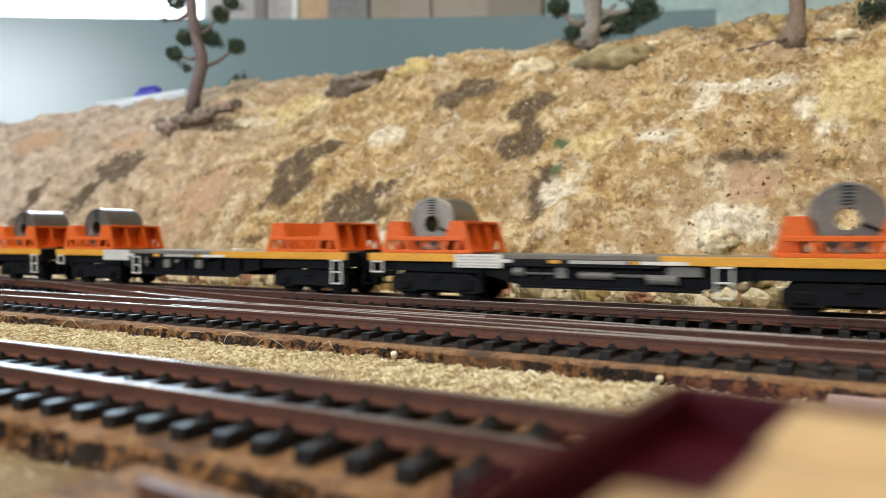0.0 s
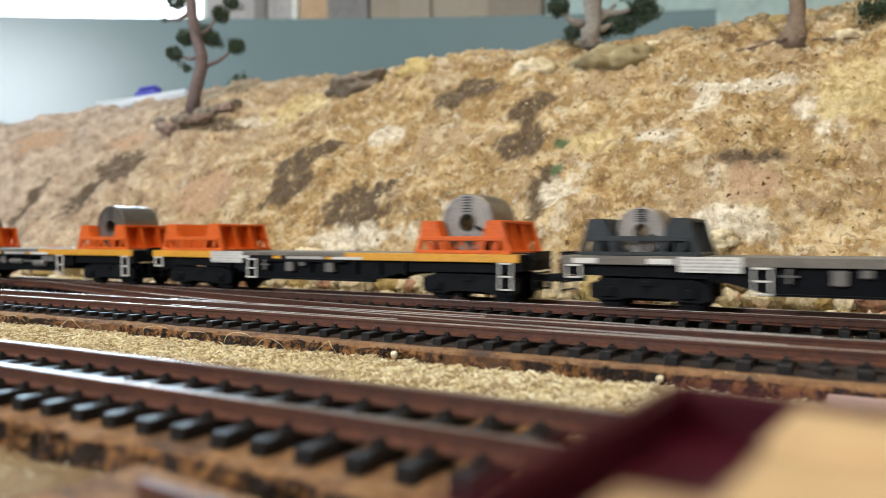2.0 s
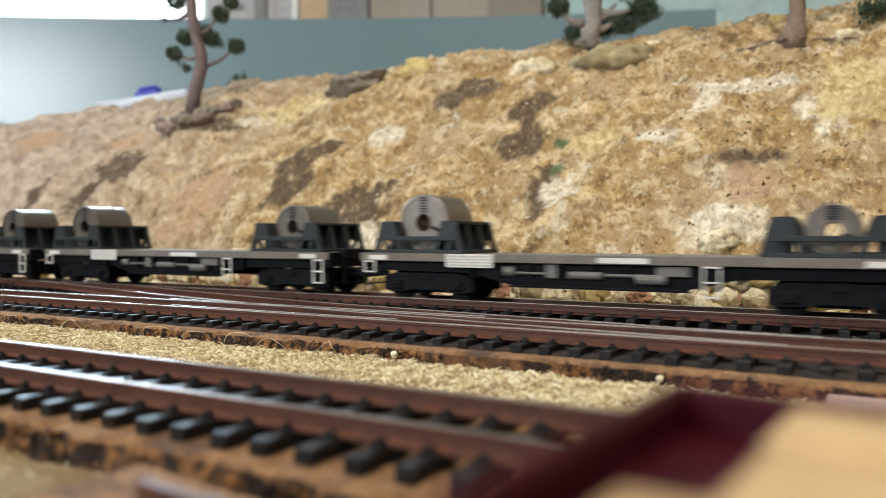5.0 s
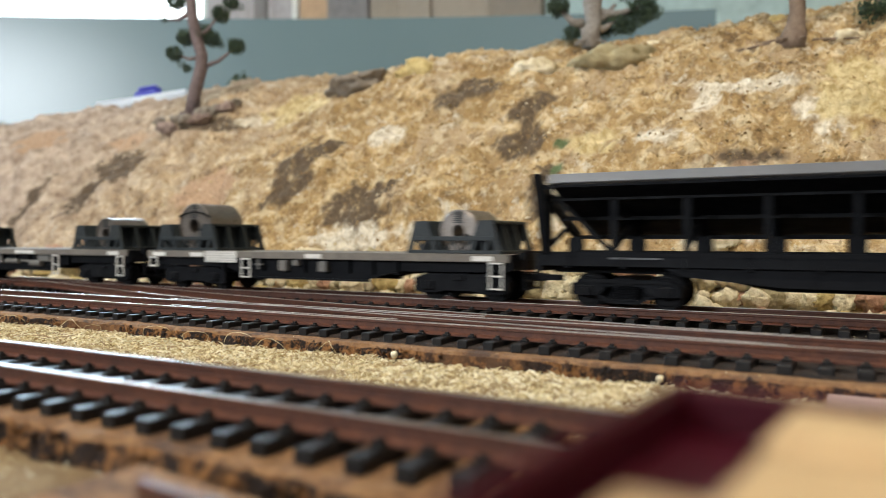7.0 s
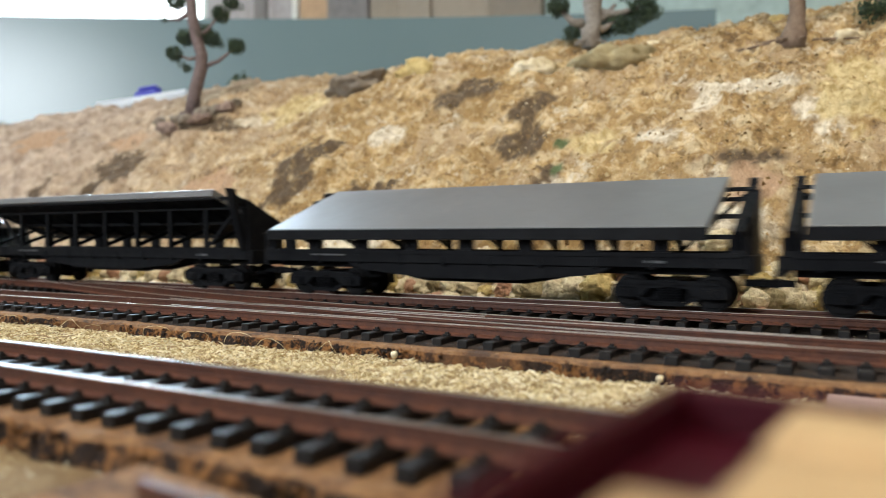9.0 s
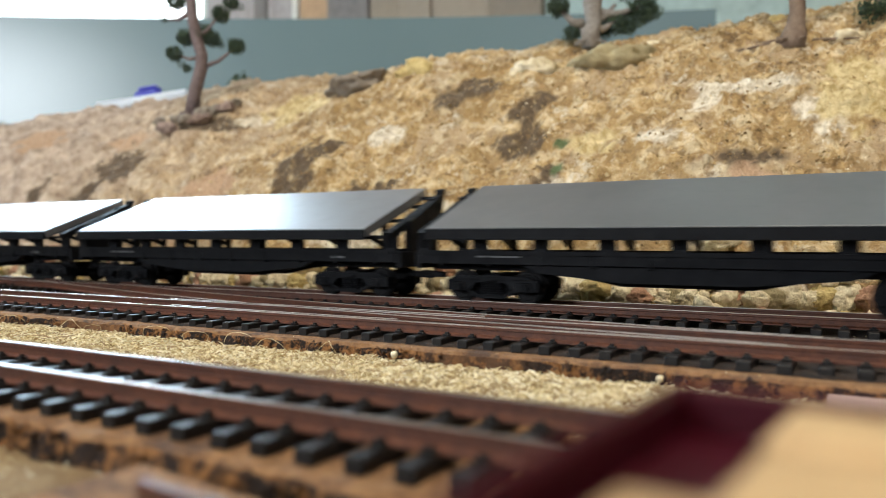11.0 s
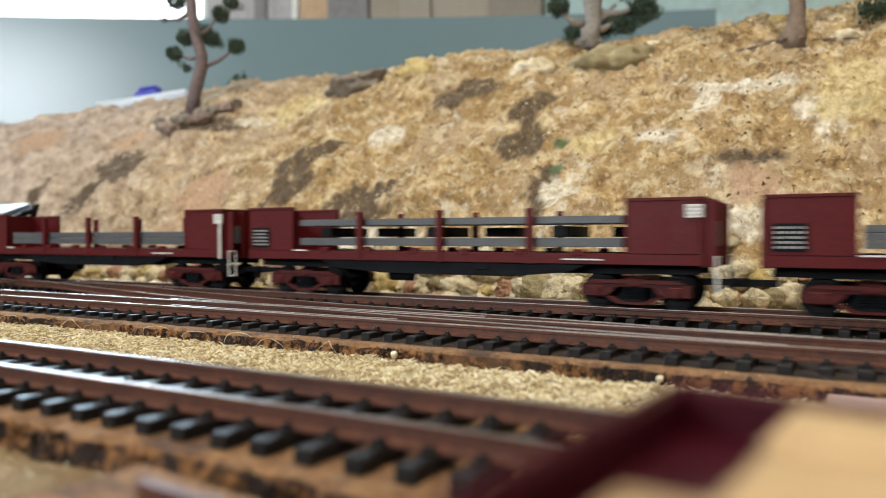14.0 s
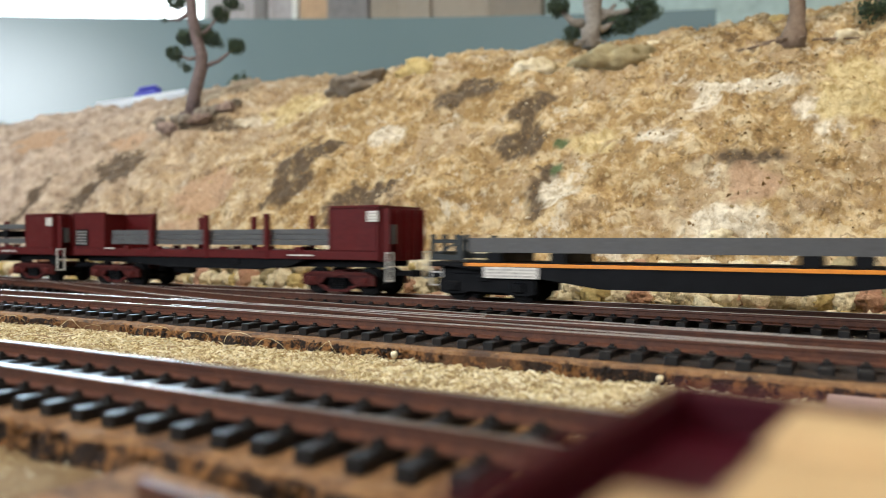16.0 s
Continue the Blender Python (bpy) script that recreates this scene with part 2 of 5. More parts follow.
def stone(name, a, b):
    s = Nodes(name)
    c = s.mix(a, b, s.ramp(s.noise(130, 6, 0.7, 0.4), [(0.38, 0), (0.62, 1)]))
    c = s.mix(c, (0.16, 0.11, 0.06), s.ramp(s.noise(300, 6, 0.75), [(0.58, 0), (0.72, 0.7)]))
    s.bump(s.noise(350, 7, 0.7), 0.8, 0.002)
    return s.finish(c, 0.92)


def board_paint():
    s = Nodes("grey_green_backdrop_paint")
    c = s.mix((0.150, 0.224, 0.248), (0.162, 0.240, 0.262), s.noise(5, 3))
    s.bump(s.noise(900, 2), 0.02, 0.0003)
    return s.finish(c, 0.24)


# Near-black brown: shade under the train and between sleepers is in this colour.
def dark_ballast():
    s = Nodes("dark_ballast")
    c = s.mix((0.010, 0.0072, 0.0062), (0.046, 0.025, 0.015), s.ramp(s.noise(420, 6, 0.7), [(0.38, 0), (0.68, 1)]))
    s.bump(s.noise(800, 5, 0.7), 0.9, 0.001)
    return s.finish(c, 0.92)


M_SHADED_BED = dark_ballast()
M_RAIL, M_RAILTOP, M_CORK, M_SAND, M_STRAW, M_HILL = rail_sides(), rail_top(), cork(), sand(), straw(), hillside()
M_CRUMB, M_RAILTOP_BRIGHT, M_CORK_EDGE = crumb_mix(), bright_rail_top(), cork_edge()
M_CARD = paint("pale_pink_card", (0.55, 0.38, 0.33), 0.7, (0.48, 0.33, 0.27), 0.5)
M_STONE_W = stone("pale_rock", (0.86, 0.77, 0.57), (0.62, 0.51, 0.31))
M_STONE_Y = stone("ochre_rock", (0.68, 0.54, 0.25), (0.48, 0.35, 0.13))
M_STONE_G = stone("olive_rock", (0.42, 0.35, 0.20), (0.30, 0.24, 0.125))
M_STONE_D = stone("grey_brown_rock", (0.31, 0.265, 0.215), (0.21, 0.17, 0.13))
M_STONE_M = stone("mauve_rock", (0.36, 0.27, 0.23), (0.22, 0.155, 0.13))
M_STONE_P = stone("pink_rock", (0.52, 0.30, 0.20), (0.40, 0.22, 0.13))
M_BOARD = board_paint()
M_WALL = paint("pale_green_wall_paint", (0.42, 0.55, 0.53), 0.6, (0.46, 0.58, 0.56), 0.3, 40, 3, 0.05)
M_ROOM = paint("cream_wall_paint", (0.27, 0.23, 0.19), 0.8, (0.24, 0.20, 0.16), 0.3, 40, 3, 0.05)
M_CEIL = paint("white_ceiling_paint", (0.55, 0.54, 0.51), 0.8, None, 0.2, 40, 3, 0.05)
M_FLOOR = paint("brown_carpet", (0.16, 0.12, 0.09), 0.95, (0.2, 0.16, 0.12), 0.4, 200, 8, 0.5)
M_TIMBER = paint("weathered_timber", (0.33, 0.27, 0.21), 0.7, (0.25, 0.21, 0.17), 0.6, 60, 9, 0.2, random_by=0.35)
M_TIMBER_PALE = paint("pale_grey_timber", (0.40, 0.36, 0.36), 0.7, (0.33, 0.29, 0.28), 0.6, 60, 9, 0.2)
M_TIMBER_DARK = paint("dark_grey_timber", (0.20, 0.18, 0.175), 0.7, (0.27, 0.24, 0.22), 0.6, 60, 9, 0.2)
M_TAN = paint("tan_timber", (0.52, 0.33, 0.19), 0.6, (0.46, 0.30, 0.18), 0.5, 60, 9, 0.2)
M_BARK = paint("pale_gum_bark", (0.24, 0.172, 0.125), 0.85, (0.10, 0.062, 0.045), 0.9, 420, 130, 1.0)
M_BARK_M = paint("mauve_grey_gum_bark", (0.20, 0.150, 0.148), 0.85, (0.10, 0.070, 0.066), 0.9, 420, 130, 1.0)
M_BARK_G = paint("grey_gum_bark", (0.31, 0.285, 0.26), 0.85, (0.15, 0.12, 0.095), 0.9, 420, 130, 1.0)


def leaves_material():
    s = Nodes("gum_foliage")
    g = s.t.nodes.new("ShaderNodeNewGeometry")
    c = s.ramp(g.outputs["Random Per Island"], [(0.0, (0.018, 0.035, 0.022)), (0.5, (0.035, 0.065, 0.035)), (1.0, (0.075, 0.105, 0.045))])
    return s.finish(c, 0.8)


def clear_plastic():
    s = Nodes("milky_plastic")
    c = s.mix((0.70, 0.80, 0.92), (0.85, 0.90, 0.96), s.noise(20, 3))
    s.p.inputs["Transmission Weight"].default_value = 0.35
    return s.finish(c, 0.25)


def glass():
    s = Nodes("window_glass")
    s.p.inputs["Transmission Weight"].default_value = 1.0
    return s.finish((0.95, 0.98, 0.98), 0.02)


def glow(name, colour, strength):
    s = Nodes(name)
    s.p.inputs["Emission Color"].default_value = (*colour, 1)
    s.p.inputs["Emission Strength"].default_value = strength
    return s.finish((0.8, 0.8, 0.8), 0.6)


M_LEAF, M_CLEAR, M_GLASS = leaves_material(), clear_plastic(), glass()
M_DAY = glow("bright_overcast_outside", (0.90, 0.96, 1.0), 4.0)
M_TUBE = glow("lit_tube_diffuser", (1.0, 0.93, 0.80), 3.0)

# ---- the room ----
def slab(name, x0, x1, y0, y1, z0, z1, material, label, category, parent=None):
    ob = part(name, box(bmesh.new(), x0, x1, y0, y1, z0, z1, k=1.0), material, parent)
    return tagged(ob, label, category, kind="structure") if parent is None else ob


def wall_with_window(name, axis, at, out, span, hole, lo, hi, material, label):
    """A wall across the room at y = at, 0.12 thick towards out, with one opening hole = (a, b, sill, head)."""
    bm = bmesh.new()
    a, b, sill, head = hole
    y0, y1 = sorted((at, at + out * 0.12))
    for x0, x1, z0, z1 in ((span[0], a, lo, hi), (b, span[1], lo, hi), (a, b, lo, sill), (a, b, head, hi)):
        box(bm, x0, x1, y0, y1, z0, z1, k=1.0)
    return tagged(part(name, bm, material), label, "wall", kind="structure")


def window(name, at, out, hole):
    a, b, sill, head = hole
    y0, y1 = sorted((at + out * 0.03, at + out * 0.08))
    # This label also goes to the two added windows out of view.
    w = empty(name, pose(0, 0, 0), "white framed window with bright daylight outside", "window", kind="structure")
    for x0, x1, z0, z1 in ((a, a + 0.05, sill, head), (b - 0.05, b, sill, head)):
        part("window_frame", box(bmesh.new(), x0, x1, y0, y1, z0, z1, 0.004, k=1.0), M_WHITE, w)
    for z0, z1 in ((sill, sill + 0.05), (head - 0.05, head)):
        part("window_frame", box(bmesh.new(), a + 0.05, b - 0.05, y0, y1, z0, z1, 0.004, k=1.0), M_WHITE, w)
    for x0, x1 in ((a + 0.05, b - 0.05),):
        p = part("pane", box(bmesh.new(), x0, x1, (y0 + y1) / 2 - 0.002, (y0 + y1) / 2 + 0.002, sill + 0.05, head - 0.05, k=1.0), M_GLASS, w)
        p.visible_shadow = False
    part("window_sill", box(bmesh.new(), a - 0.04, b + 0.04, *sorted((at - out * 0.05, at + out * 0.03)), sill - 0.03, sill - 0.003, 0.003, k=1.0), M_WHITE, w)
    return w


LEFT, RIGHT, REAR, BACK, LOW, HIGH = -3.7, 3.4, -2.0, 1.5, -0.95, 1.7
HOLE_BACK, HOLE_REAR, HOLE_SIDE = (-3.30, -1.60, 0.36, 1.55), (-1.21, -0.65, 0.40, 1.04), (0.9, 2.3, 0.4, 1.5)
slab("floor", LEFT - 0.12, RIGHT + 0.12, REAR - 0.12, BACK + 0.12, LOW - 0.1, LOW, M_FLOOR, "brown carpeted room floor under the layout", "floor")
slab("ceiling", LEFT - 0.12, RIGHT + 0.12, REAR - 0.12, BACK + 0.12, HIGH, HIGH + 0.1, M_CEIL, "plain white painted ceiling", "ceiling")
slab("wall_west", LEFT - 0.12, LEFT, REAR, BACK, LOW, HIGH, M_ROOM, "plain cream painted wall", "wall")
slab("wall_east", RIGHT, RIGHT + 0.12, REAR, BACK, LOW, HIGH, M_ROOM, "plain cream painted wall", "wall")
wall_with_window("wall_north", "y", BACK, 1, (LEFT - 0.12, RIGHT + 0.12), HOLE_BACK, LOW, HIGH, M_WALL, "pale green painted wall behind the layout")
bm = bmesh.new()
for x0, x1, z0, z1 in ((LEFT - 0.12, -1.21, LOW, HIGH), (-0.65, 0.9, LOW, HIGH), (2.3, RIGHT + 0.12, LOW, HIGH), (-1.21, -0.65, LOW, 0.40), (-1.21, -0.65, 1.04, HIGH),
                       (0.9, 2.3, LOW, 0.4), (0.9, 2.3, 1.5, HIGH)):
    box(bm, x0, x1, REAR - 0.12, REAR, z0, z1, k=1.0)
tagged(part("wall_south", bm, M_ROOM), "cream painted wall with two added windows", "wall", kind="structure")
window("window_1", BACK, 1, HOLE_BACK)
# The next two windows are added out of view, round the fill lamps.
window("window_2", REAR, -1, HOLE_REAR)
window("window_3", REAR, -1, HOLE_SIDE)
tagged(part("backdrop", box(bmesh.new(), -6.4, -0.7, 2.6, 2.62, -0.6, 2.4, k=1.0), M_DAY), "bright white overcast daylight outside", "backdrop", kind="structure")

# upright timber boards along the back wall, beside the window
cladding = empty("timber_cladding", pose(0, 0, 0), "upright weathered timber boards beside the window", "cladding", kind="structure")
for i, (x0, x1, m) in enumerate(((-1.575, -1.395, M_TIMBER_PALE), (-1.395, -1.352, M_TIMBER_DARK), (-1.352, -1.264, M_TIMBER_PALE), (-1.264, -1.243, M_WHITE), (-1.243, -1.151, M_TAN),
                                 (-1.151, -1.025, M_TIMBER_DARK), (-1.025, -0.940, M_TIMBER), (-0.940, -0.851, M_TIMBER), (-0.851, -0.707, M_TIMBER), (-0.707, -0.58, M_TIMBER))):
    part("plank", box(bmesh.new(), x0, x1 - 0.0025, BACK - 0.022 - 0.006 * (i % 2), BACK - 0.003, LOW, HIGH - 0.05, 0.002, k=1.0), m, cladding)

light = empty("ceiling_light", pose(0.30, -0.45, 1.66), "white batten ceiling light, switched on", "light")
part("housing", box(bmesh.new(), -620, 620, -90, 90, 14, 40, 4), M_WHITE, light)
part("diffuser", box(bmesh.new(), -600, 600, -75, 75, 1, 13, 4), M_TUBE, light)

# ---- the layout's bench and backdrop board ----
bench = empty("layout_bench", pose(0, 0, 0), "long plywood topped layout bench on timber legs", "bench", kind="structure")
part("bench_top", box(bmesh.new(), -3.4, 3.1, -0.06, 1.25, -0.024, -0.006, 0.002, k=1.0), M_TAN, bench)
for x in (-3.2, -1.6, 0.0, 1.5, 2.95):
    for y in (0.0, 1.18):
        part("leg", box(bmesh.new(), x - 0.035, x + 0.035, y - 0.035, y + 0.035, LOW, -0.025, 0.003, k=1.0), M_TAN, bench)

SIDE = Vector((math.cos(YAW), math.sin(YAW), 0.0))


def afar(px, depth):
    """A plan point at a depth ahead of the eye, px thousandths of that depth to the side."""
    v = EYE + AHEAD * depth + SIDE * depth * px / 1000.0
    return v.x, v.y


def backdrop_board():
    bm = bmesh.new()
    line = [afar(u, 1.252 - 0.145e-6 * (u + 250) ** 2) for u in [-735 + i * 1104 / 40 for i in range(41)]]
    back = [(x + AHEAD.x * 0.008, y + AHEAD.y * 0.008) for x, y in line]
    ring = line + back[::-1]
    lo = [bm.verts.new((x, y, -0.0055)) for x, y in ring]
    hi = [bm.verts.new((x, y, 0.3995)) for x, y in ring]
    n = len(line)
    for i in range(len(ring)):
        j = (i + 1) % len(ring)
        bm.faces.new((lo[i], lo[j], hi[j], hi[i]))
    for i in range(n - 1):
        bm.faces.new((hi[i], hi[i + 1], hi[2 * n - 2 - i], hi[2 * n - 1 - i]))
    bmesh.ops.recalc_face_normals(bm, faces=bm.faces[:])
    for f in bm.faces:
        f.smooth = True
    for e in bm.edges:
        e.smooth = e.calc_face_angle(0.0) < 0.5
    return tagged(part("backdrop_board", bm, M_BOARD), "smooth grey green painted backdrop board behind the hill", "backdrop board", kind="structure")


backdrop_board()


# ---- ground and hill ----
def fbm(x, y, z, scale, octaves=4):
    return noise.fractal(Vector((x * scale, y * scale, z * scale)), 0.9, 2.1, octaves)


CORKS = ((0.0625, 0.1070), (0.1500, 0.2680))   # cork strips under the tracks, front and back edge


def ground_sheet():
    """Rough sandy ground, lifted a little between the tracks."""
    bm = bmesh.new()
    xs = list(np.arange(-3.38, -0.62, 0.06)) + list(np.arange(-0.62, 0.14, 0.004)) + list(np.arange(0.14, 3.08, 0.06)) + [3.08]
    ys = list(np.arange(-0.05, 0.30, 0.004)) + list(np.arange(0.30, 1.24, 0.04))
    grid = []
    for y in ys:
        row = []
        for x in xs:
            z = (-0.0030 + 0.0018 * math.exp(-((y - 0.138) / 0.026) ** 4)) + 0.0009 * fbm(x, y, 0, 60, 5) + 0.0006 * fbm(x, y, 4, 220, 3)
            row.append(bm.verts.new((x, y, z)))
        grid.append(row)
    for a, b in zip(grid, grid[1:]):
        for i in range(len(xs) - 1):
            bm.faces.new((a[i], a[i + 1], b[i + 1], b[i]))
    return tagged(part("ground", bm, M_SAND, smooth=True), "sandy straw coloured scenic ground between the tracks", "ground", kind="structure")


ground_sheet()


def hill_line(x):
    """Foot, crest and height of the hill across the plan at x."""
    foot = 0.300 + 0.010 * math.sin(x * 9.0) + 0.006 * math.sin(x * 31.0 + 1.0)
    high = 0.1695 + 0.004 * math.sin(x * 7.0 + 0.6) + 0.005 * math.exp(-((x + 0.48) / 0.12) ** 2) - 0.045 * max(0.0, min(0.6, -0.58 - x))
    high += 0.0058 * math.exp(-((x + 0.335) / 0.09) ** 2) + 0.0015 * math.exp(-((x + 0.088) / 0.05) ** 2) + 0.0045 * math.exp(-((x + 0.20) / 0.06) ** 2) + 0.011 * max(0.0, min(1.0, (x + 0.035) / 0.06)) + 0.006 * math.exp(-((x + 0.43) / 0.06) ** 2)
    return foot, 0.225, high


def hill_at(x, u):
    """A point of the hillside: u runs from 0 at the foot to 1 on the crest and on to 1.6 on the flat top."""
    foot, deep, high = hill_line(x)
    y = foot + deep * u
    v = min(u, 1.0)
    z = -0.004 + high * (1 - (1 - v) ** 1.75)
    if u > 1.0:
        z -= 0.05 * (u - 1.0) ** 2
    rough = min(1.0, u * 6 + 0.3)
    d = (0.0085 * fbm(x, y, z, 11, 3) + 0.0058 * fbm(x, y, z + 3, 36, 5) + 0.0030 * abs(fbm(x, y, z + 7, 100, 4)) + 0.0022 * fbm(x, y, z + 9, 260, 4)) * rough
    n = Vector((0, -0.75, 0.66)) if u < 0.8 else Vector((0, -0.3, 0.95))
    return Vector((x, y, z)) + n * d


# stains on the hillside: x, height, half width, half height
DARK = ((-0.161, 0.103, 0.0091, 0.0078), (-0.155, 0.082, 0.0143, 0.0098), (-0.131, 0.052, 0.0068, 0.0132), (-0.296, 0.075, 0.0181, 0.0148), (-0.237, 0.047, 0.021, 0.0125),
        (-0.507, 0.083, 0.0248, 0.0133), (-0.514, 0.064, 0.013, 0.015), (-0.228, 0.033, 0.015, 0.011), (-0.300, 0.058, 0.011, 0.010), (-0.208, 0.119, 0.0199, 0.0092), (-0.044, 0.065, 0.0127, 0.004), (-0.586, 0.06, 0.0078, 0.0162), (-0.428, 0.116, 0.0296, 0.0044))
PALE = ((-0.026, 0.101, 0.0043, 0.0044), (-0.019, 0.09, 0.0053, 0.0058), (-0.012, 0.079, 0.004, 0.0041), (-0.064, 0.1, 0.0057, 0.0079), (-0.049, 0.104, 0.0157, 0.0034), (-0.005, 0.093, 0.0041, 0.0105),
        (-0.08, 0.077, 0.0096, 0.0032), (-0.242, 0.09, 0.0115, 0.0068), (-0.387, 0.118, 0.0192, 0.0039), (-0.123, 0.053, 0.0076, 0.0076), (-0.228, 0.03, 0.0268, 0.006), (-0.045, 0.034, 0.0157, 0.007),
        (-0.16, 0.006, 0.11, 0.010), (-0.36, 0.008, 0.12, 0.008))
PINK = ((-0.038, 0.053, 0.0114, 0.0068), (-0.38, 0.061, 0.0215, 0.0123), (-0.649, 0.119, 0.0187, 0.0105), (-0.529, 0.11, 0.0238, 0.0071), (-0.38, 0.033, 0.0165, 0.0074))
YELLOW = ((-0.36, 0.125, 0.0309, 0.0127), (0.001, 0.099, 0.0134, 0.0186), (-0.111, 0.077, 0.0126, 0.0056))
GREEN = ((-0.128, 0.064, 0.0034, 0.0022), (-0.131, 0.077, 0.0024, 0.0018))


def stain_at(p, spots):
    best = 0.0
    for x, z, a, b in spots:
        d = ((p.x - x) / a) ** 2 + ((p.z - z) / b) ** 2
        if d < 5:
            best = max(best, 1.25 - d * 0.55 + 0.95 * fbm(p.x, p.y, p.z, 85, 6))
    return 0.95 * min(1.0, max(0.0, (best - 0.42) / 0.24))


def hill():
    xs = list(np.arange(-1.75, -0.95, 0.012)) + list(np.arange(-0.95, -0.45, 0.0026)) + list(np.arange(-0.45, 0.16, 0.0016)) + list(np.arange(0.16, 1.2, 0.02))
    us = [i / 120 for i in range(121)] + [1.0 + i * 0.6 / 24 for i in range(1, 25)]
    verts, faces, tint, more = [], [], [], []
    for x in xs:
        for u in us:
            p = hill_at(float(x), u)
            verts.append(p)
            near = -0.95 < x < 0.16 and u < 1.1
            tint.extend((stain_at(p, DARK), stain_at(p, PALE), stain_at(p, PINK), 1.0) if near else (0, 0, 0.15, 1))
            more.extend((stain_at(p, YELLOW), stain_at(p, GREEN), 0.0, 1.0) if near else (0, 0, 0, 1))
        verts.append(Vector((float(x), verts[-1].y + 0.01, -0.0055)))
        tint.extend((0, 0, 0, 1))
        more.extend((0, 0, 0, 1))
    n = len(us) + 1
    for i in range(len(xs) - 1):
        for j in range(n - 1):
            a = i * n + j
            faces.append((a, a + n, a + n + 1, a + 1))
    me = bpy.data.meshes.new("hill")
    me.from_pydata(verts, [], faces)
    layer = me.color_attributes.new("stain", "FLOAT_COLOR", "POINT")
    layer.data.foreach_set("color", tint)
    layer = me.color_attributes.new("stain_b", "FLOAT_COLOR", "POINT")
    layer.data.foreach_set("color", more)
    me.materials.append(M_HILL)
    me.shade_smooth()
    ob = new("hillside", me)
    return tagged(ob, "rough plaster hillside in ochre, tan and grey above the tracks", "hill", kind="structure")


hill()


def hill_crumbs():
    """Small broken crumbs stuck all over the hillside."""
    rng = random.Random(31)
    verts, faces = [], []
    for _ in range(11000):
        x = -0.50 + 0.56 * rng.random() ** 0.6
        u = rng.uniform(0.0, 0.98)
        if fbm(x, u, 5, 14, 3) < -0.25:
            continue
        p = hill_at(x, u)
        s = 0.0003 + 0.0012 * rng.random() ** 3
        n = len(verts)
        for k in range(6):
            d = Vector((rng.gauss(0, 1), rng.gauss(0, 1), rng.gauss(0, 0.8))).normalized()
            verts.append(p + d * s * rng.uniform(0.7, 1.2))
        faces += [(n, n + 1, n + 2), (n, n + 2, n + 3), (n, n + 3, n + 4), (n, n + 4, n + 1), (n + 5, n + 2, n + 1), (n + 5, n + 3, n + 2), (n + 5, n + 4, n + 3), (n + 5, n + 1, n + 4)]
    me = bpy.data.meshes.new("hill_crumbs")
    me.from_pydata(verts, [], faces)
    me.materials.append(M_CRUMB)
    return tagged(new("hill_crumbs", me), "ochre and cream crumbs stuck on the hillside", "crumbs", kind="stuff")


hill_crumbs()


# ---- tracks ----
HEAD = 7.0   # height of the rail head, mm
NEAR, MID, FAR, FRONT = 84.6, 177.0, 243.0, 38.0


def rail_profile(y):
    """Half outlines of a flat-bottomed rail, foot to head."""
    return [(y - 1.1, 4.0), (y + 1.1, 4.0), (y + 1.1, 4.4), (y + 0.35, 4.8), (y + 0.35, 6.0), (y + 0.55, 6.2), (y + 0.55, 6.85), (y - 0.55, 6.85),
            (y - 0.55, 6.2), (y - 0.35, 6.0), (y - 0.35, 4.8), (y - 1.1, 4.4)]


def straight_rail(track, y, x0, x1, worn=True):
    r = part("rail", prism(bmesh.new(), rail_profile(y), "x", x0, x1), M_RAIL, track)
    # Tracks beyond the near one get the rail top with sheen in its colour.
    part("rail_head", box(bmesh.new(), x0, x1, y - 0.5, y + 0.5, 6.85, 7.0), (M_RAILTOP if y < 100 else M_RAILTOP_BRIGHT) if worn else M_RAIL, r, "worn bright running surface" if worn else "rusty unused running surface")
    return r


def bent_rail(track, points):
    """A rail that follows plan points (mm)."""
    bm, top = bmesh.new(), bmesh.new()
    for mesh, outline in ((bm, rail_profile(0.0)), (top, [(-0.5, 6.85), (0.5, 6.85), (0.5, 7.02), (-0.5, 7.02)])):
        rings = []
        for i, (x, y) in enumerate(points):
            a, b = points[max(i - 1, 0)], points[min(i + 1, len(points) - 1)]
            d = Vector((b[0] - a[0], b[1] - a[1])).normalized()
            rings.append([mesh.verts.new(((x - d.y * o) / 1000, (y + d.x * o) / 1000, z / 1000)) for o, z in outline])
        n = len(outline)
        for r, s in zip(rings, rings[1:]):
            for j in range(n):
                mesh.faces.new((r[j], r[(j + 1) % n], s[(j + 1) % n], s[j]))
        mesh.faces.new(rings[0])
        mesh.faces.new(list(reversed(rings[-1])))
    r = part("rail", bm, M_RAIL, track)
    part("rail_head", top, M_RAILTOP_BRIGHT, r, "worn bright running surface")
    return r


def sleeper_mesh(half):
    """A moulded sleeper with its rail chairs, centred on the track."""
    bm = bmesh.new()
    box(bm, -1.45, 1.45, -half, half, 1.9, 4.0, 0.25)
    for side in (-8.6, 8.6):
        for o in (-1.55, 1.55):
            box(bm, -1.0, 1.0, side + o - 0.75, side + o + 0.75, 4.0, 4.55, 0.15)
            box(bm, -0.45, 0.45, side + o - 0.4, side + o + 0.4, 4.55, 5.0)
    me = bpy.data.meshes.new("sleeper")
    bm.to_mesh(me)
    bm.free()
    me.materials.append(M_SLEEPER)
    return me


SLEEPER = sleeper_mesh(15.7)
STEP = 7.25


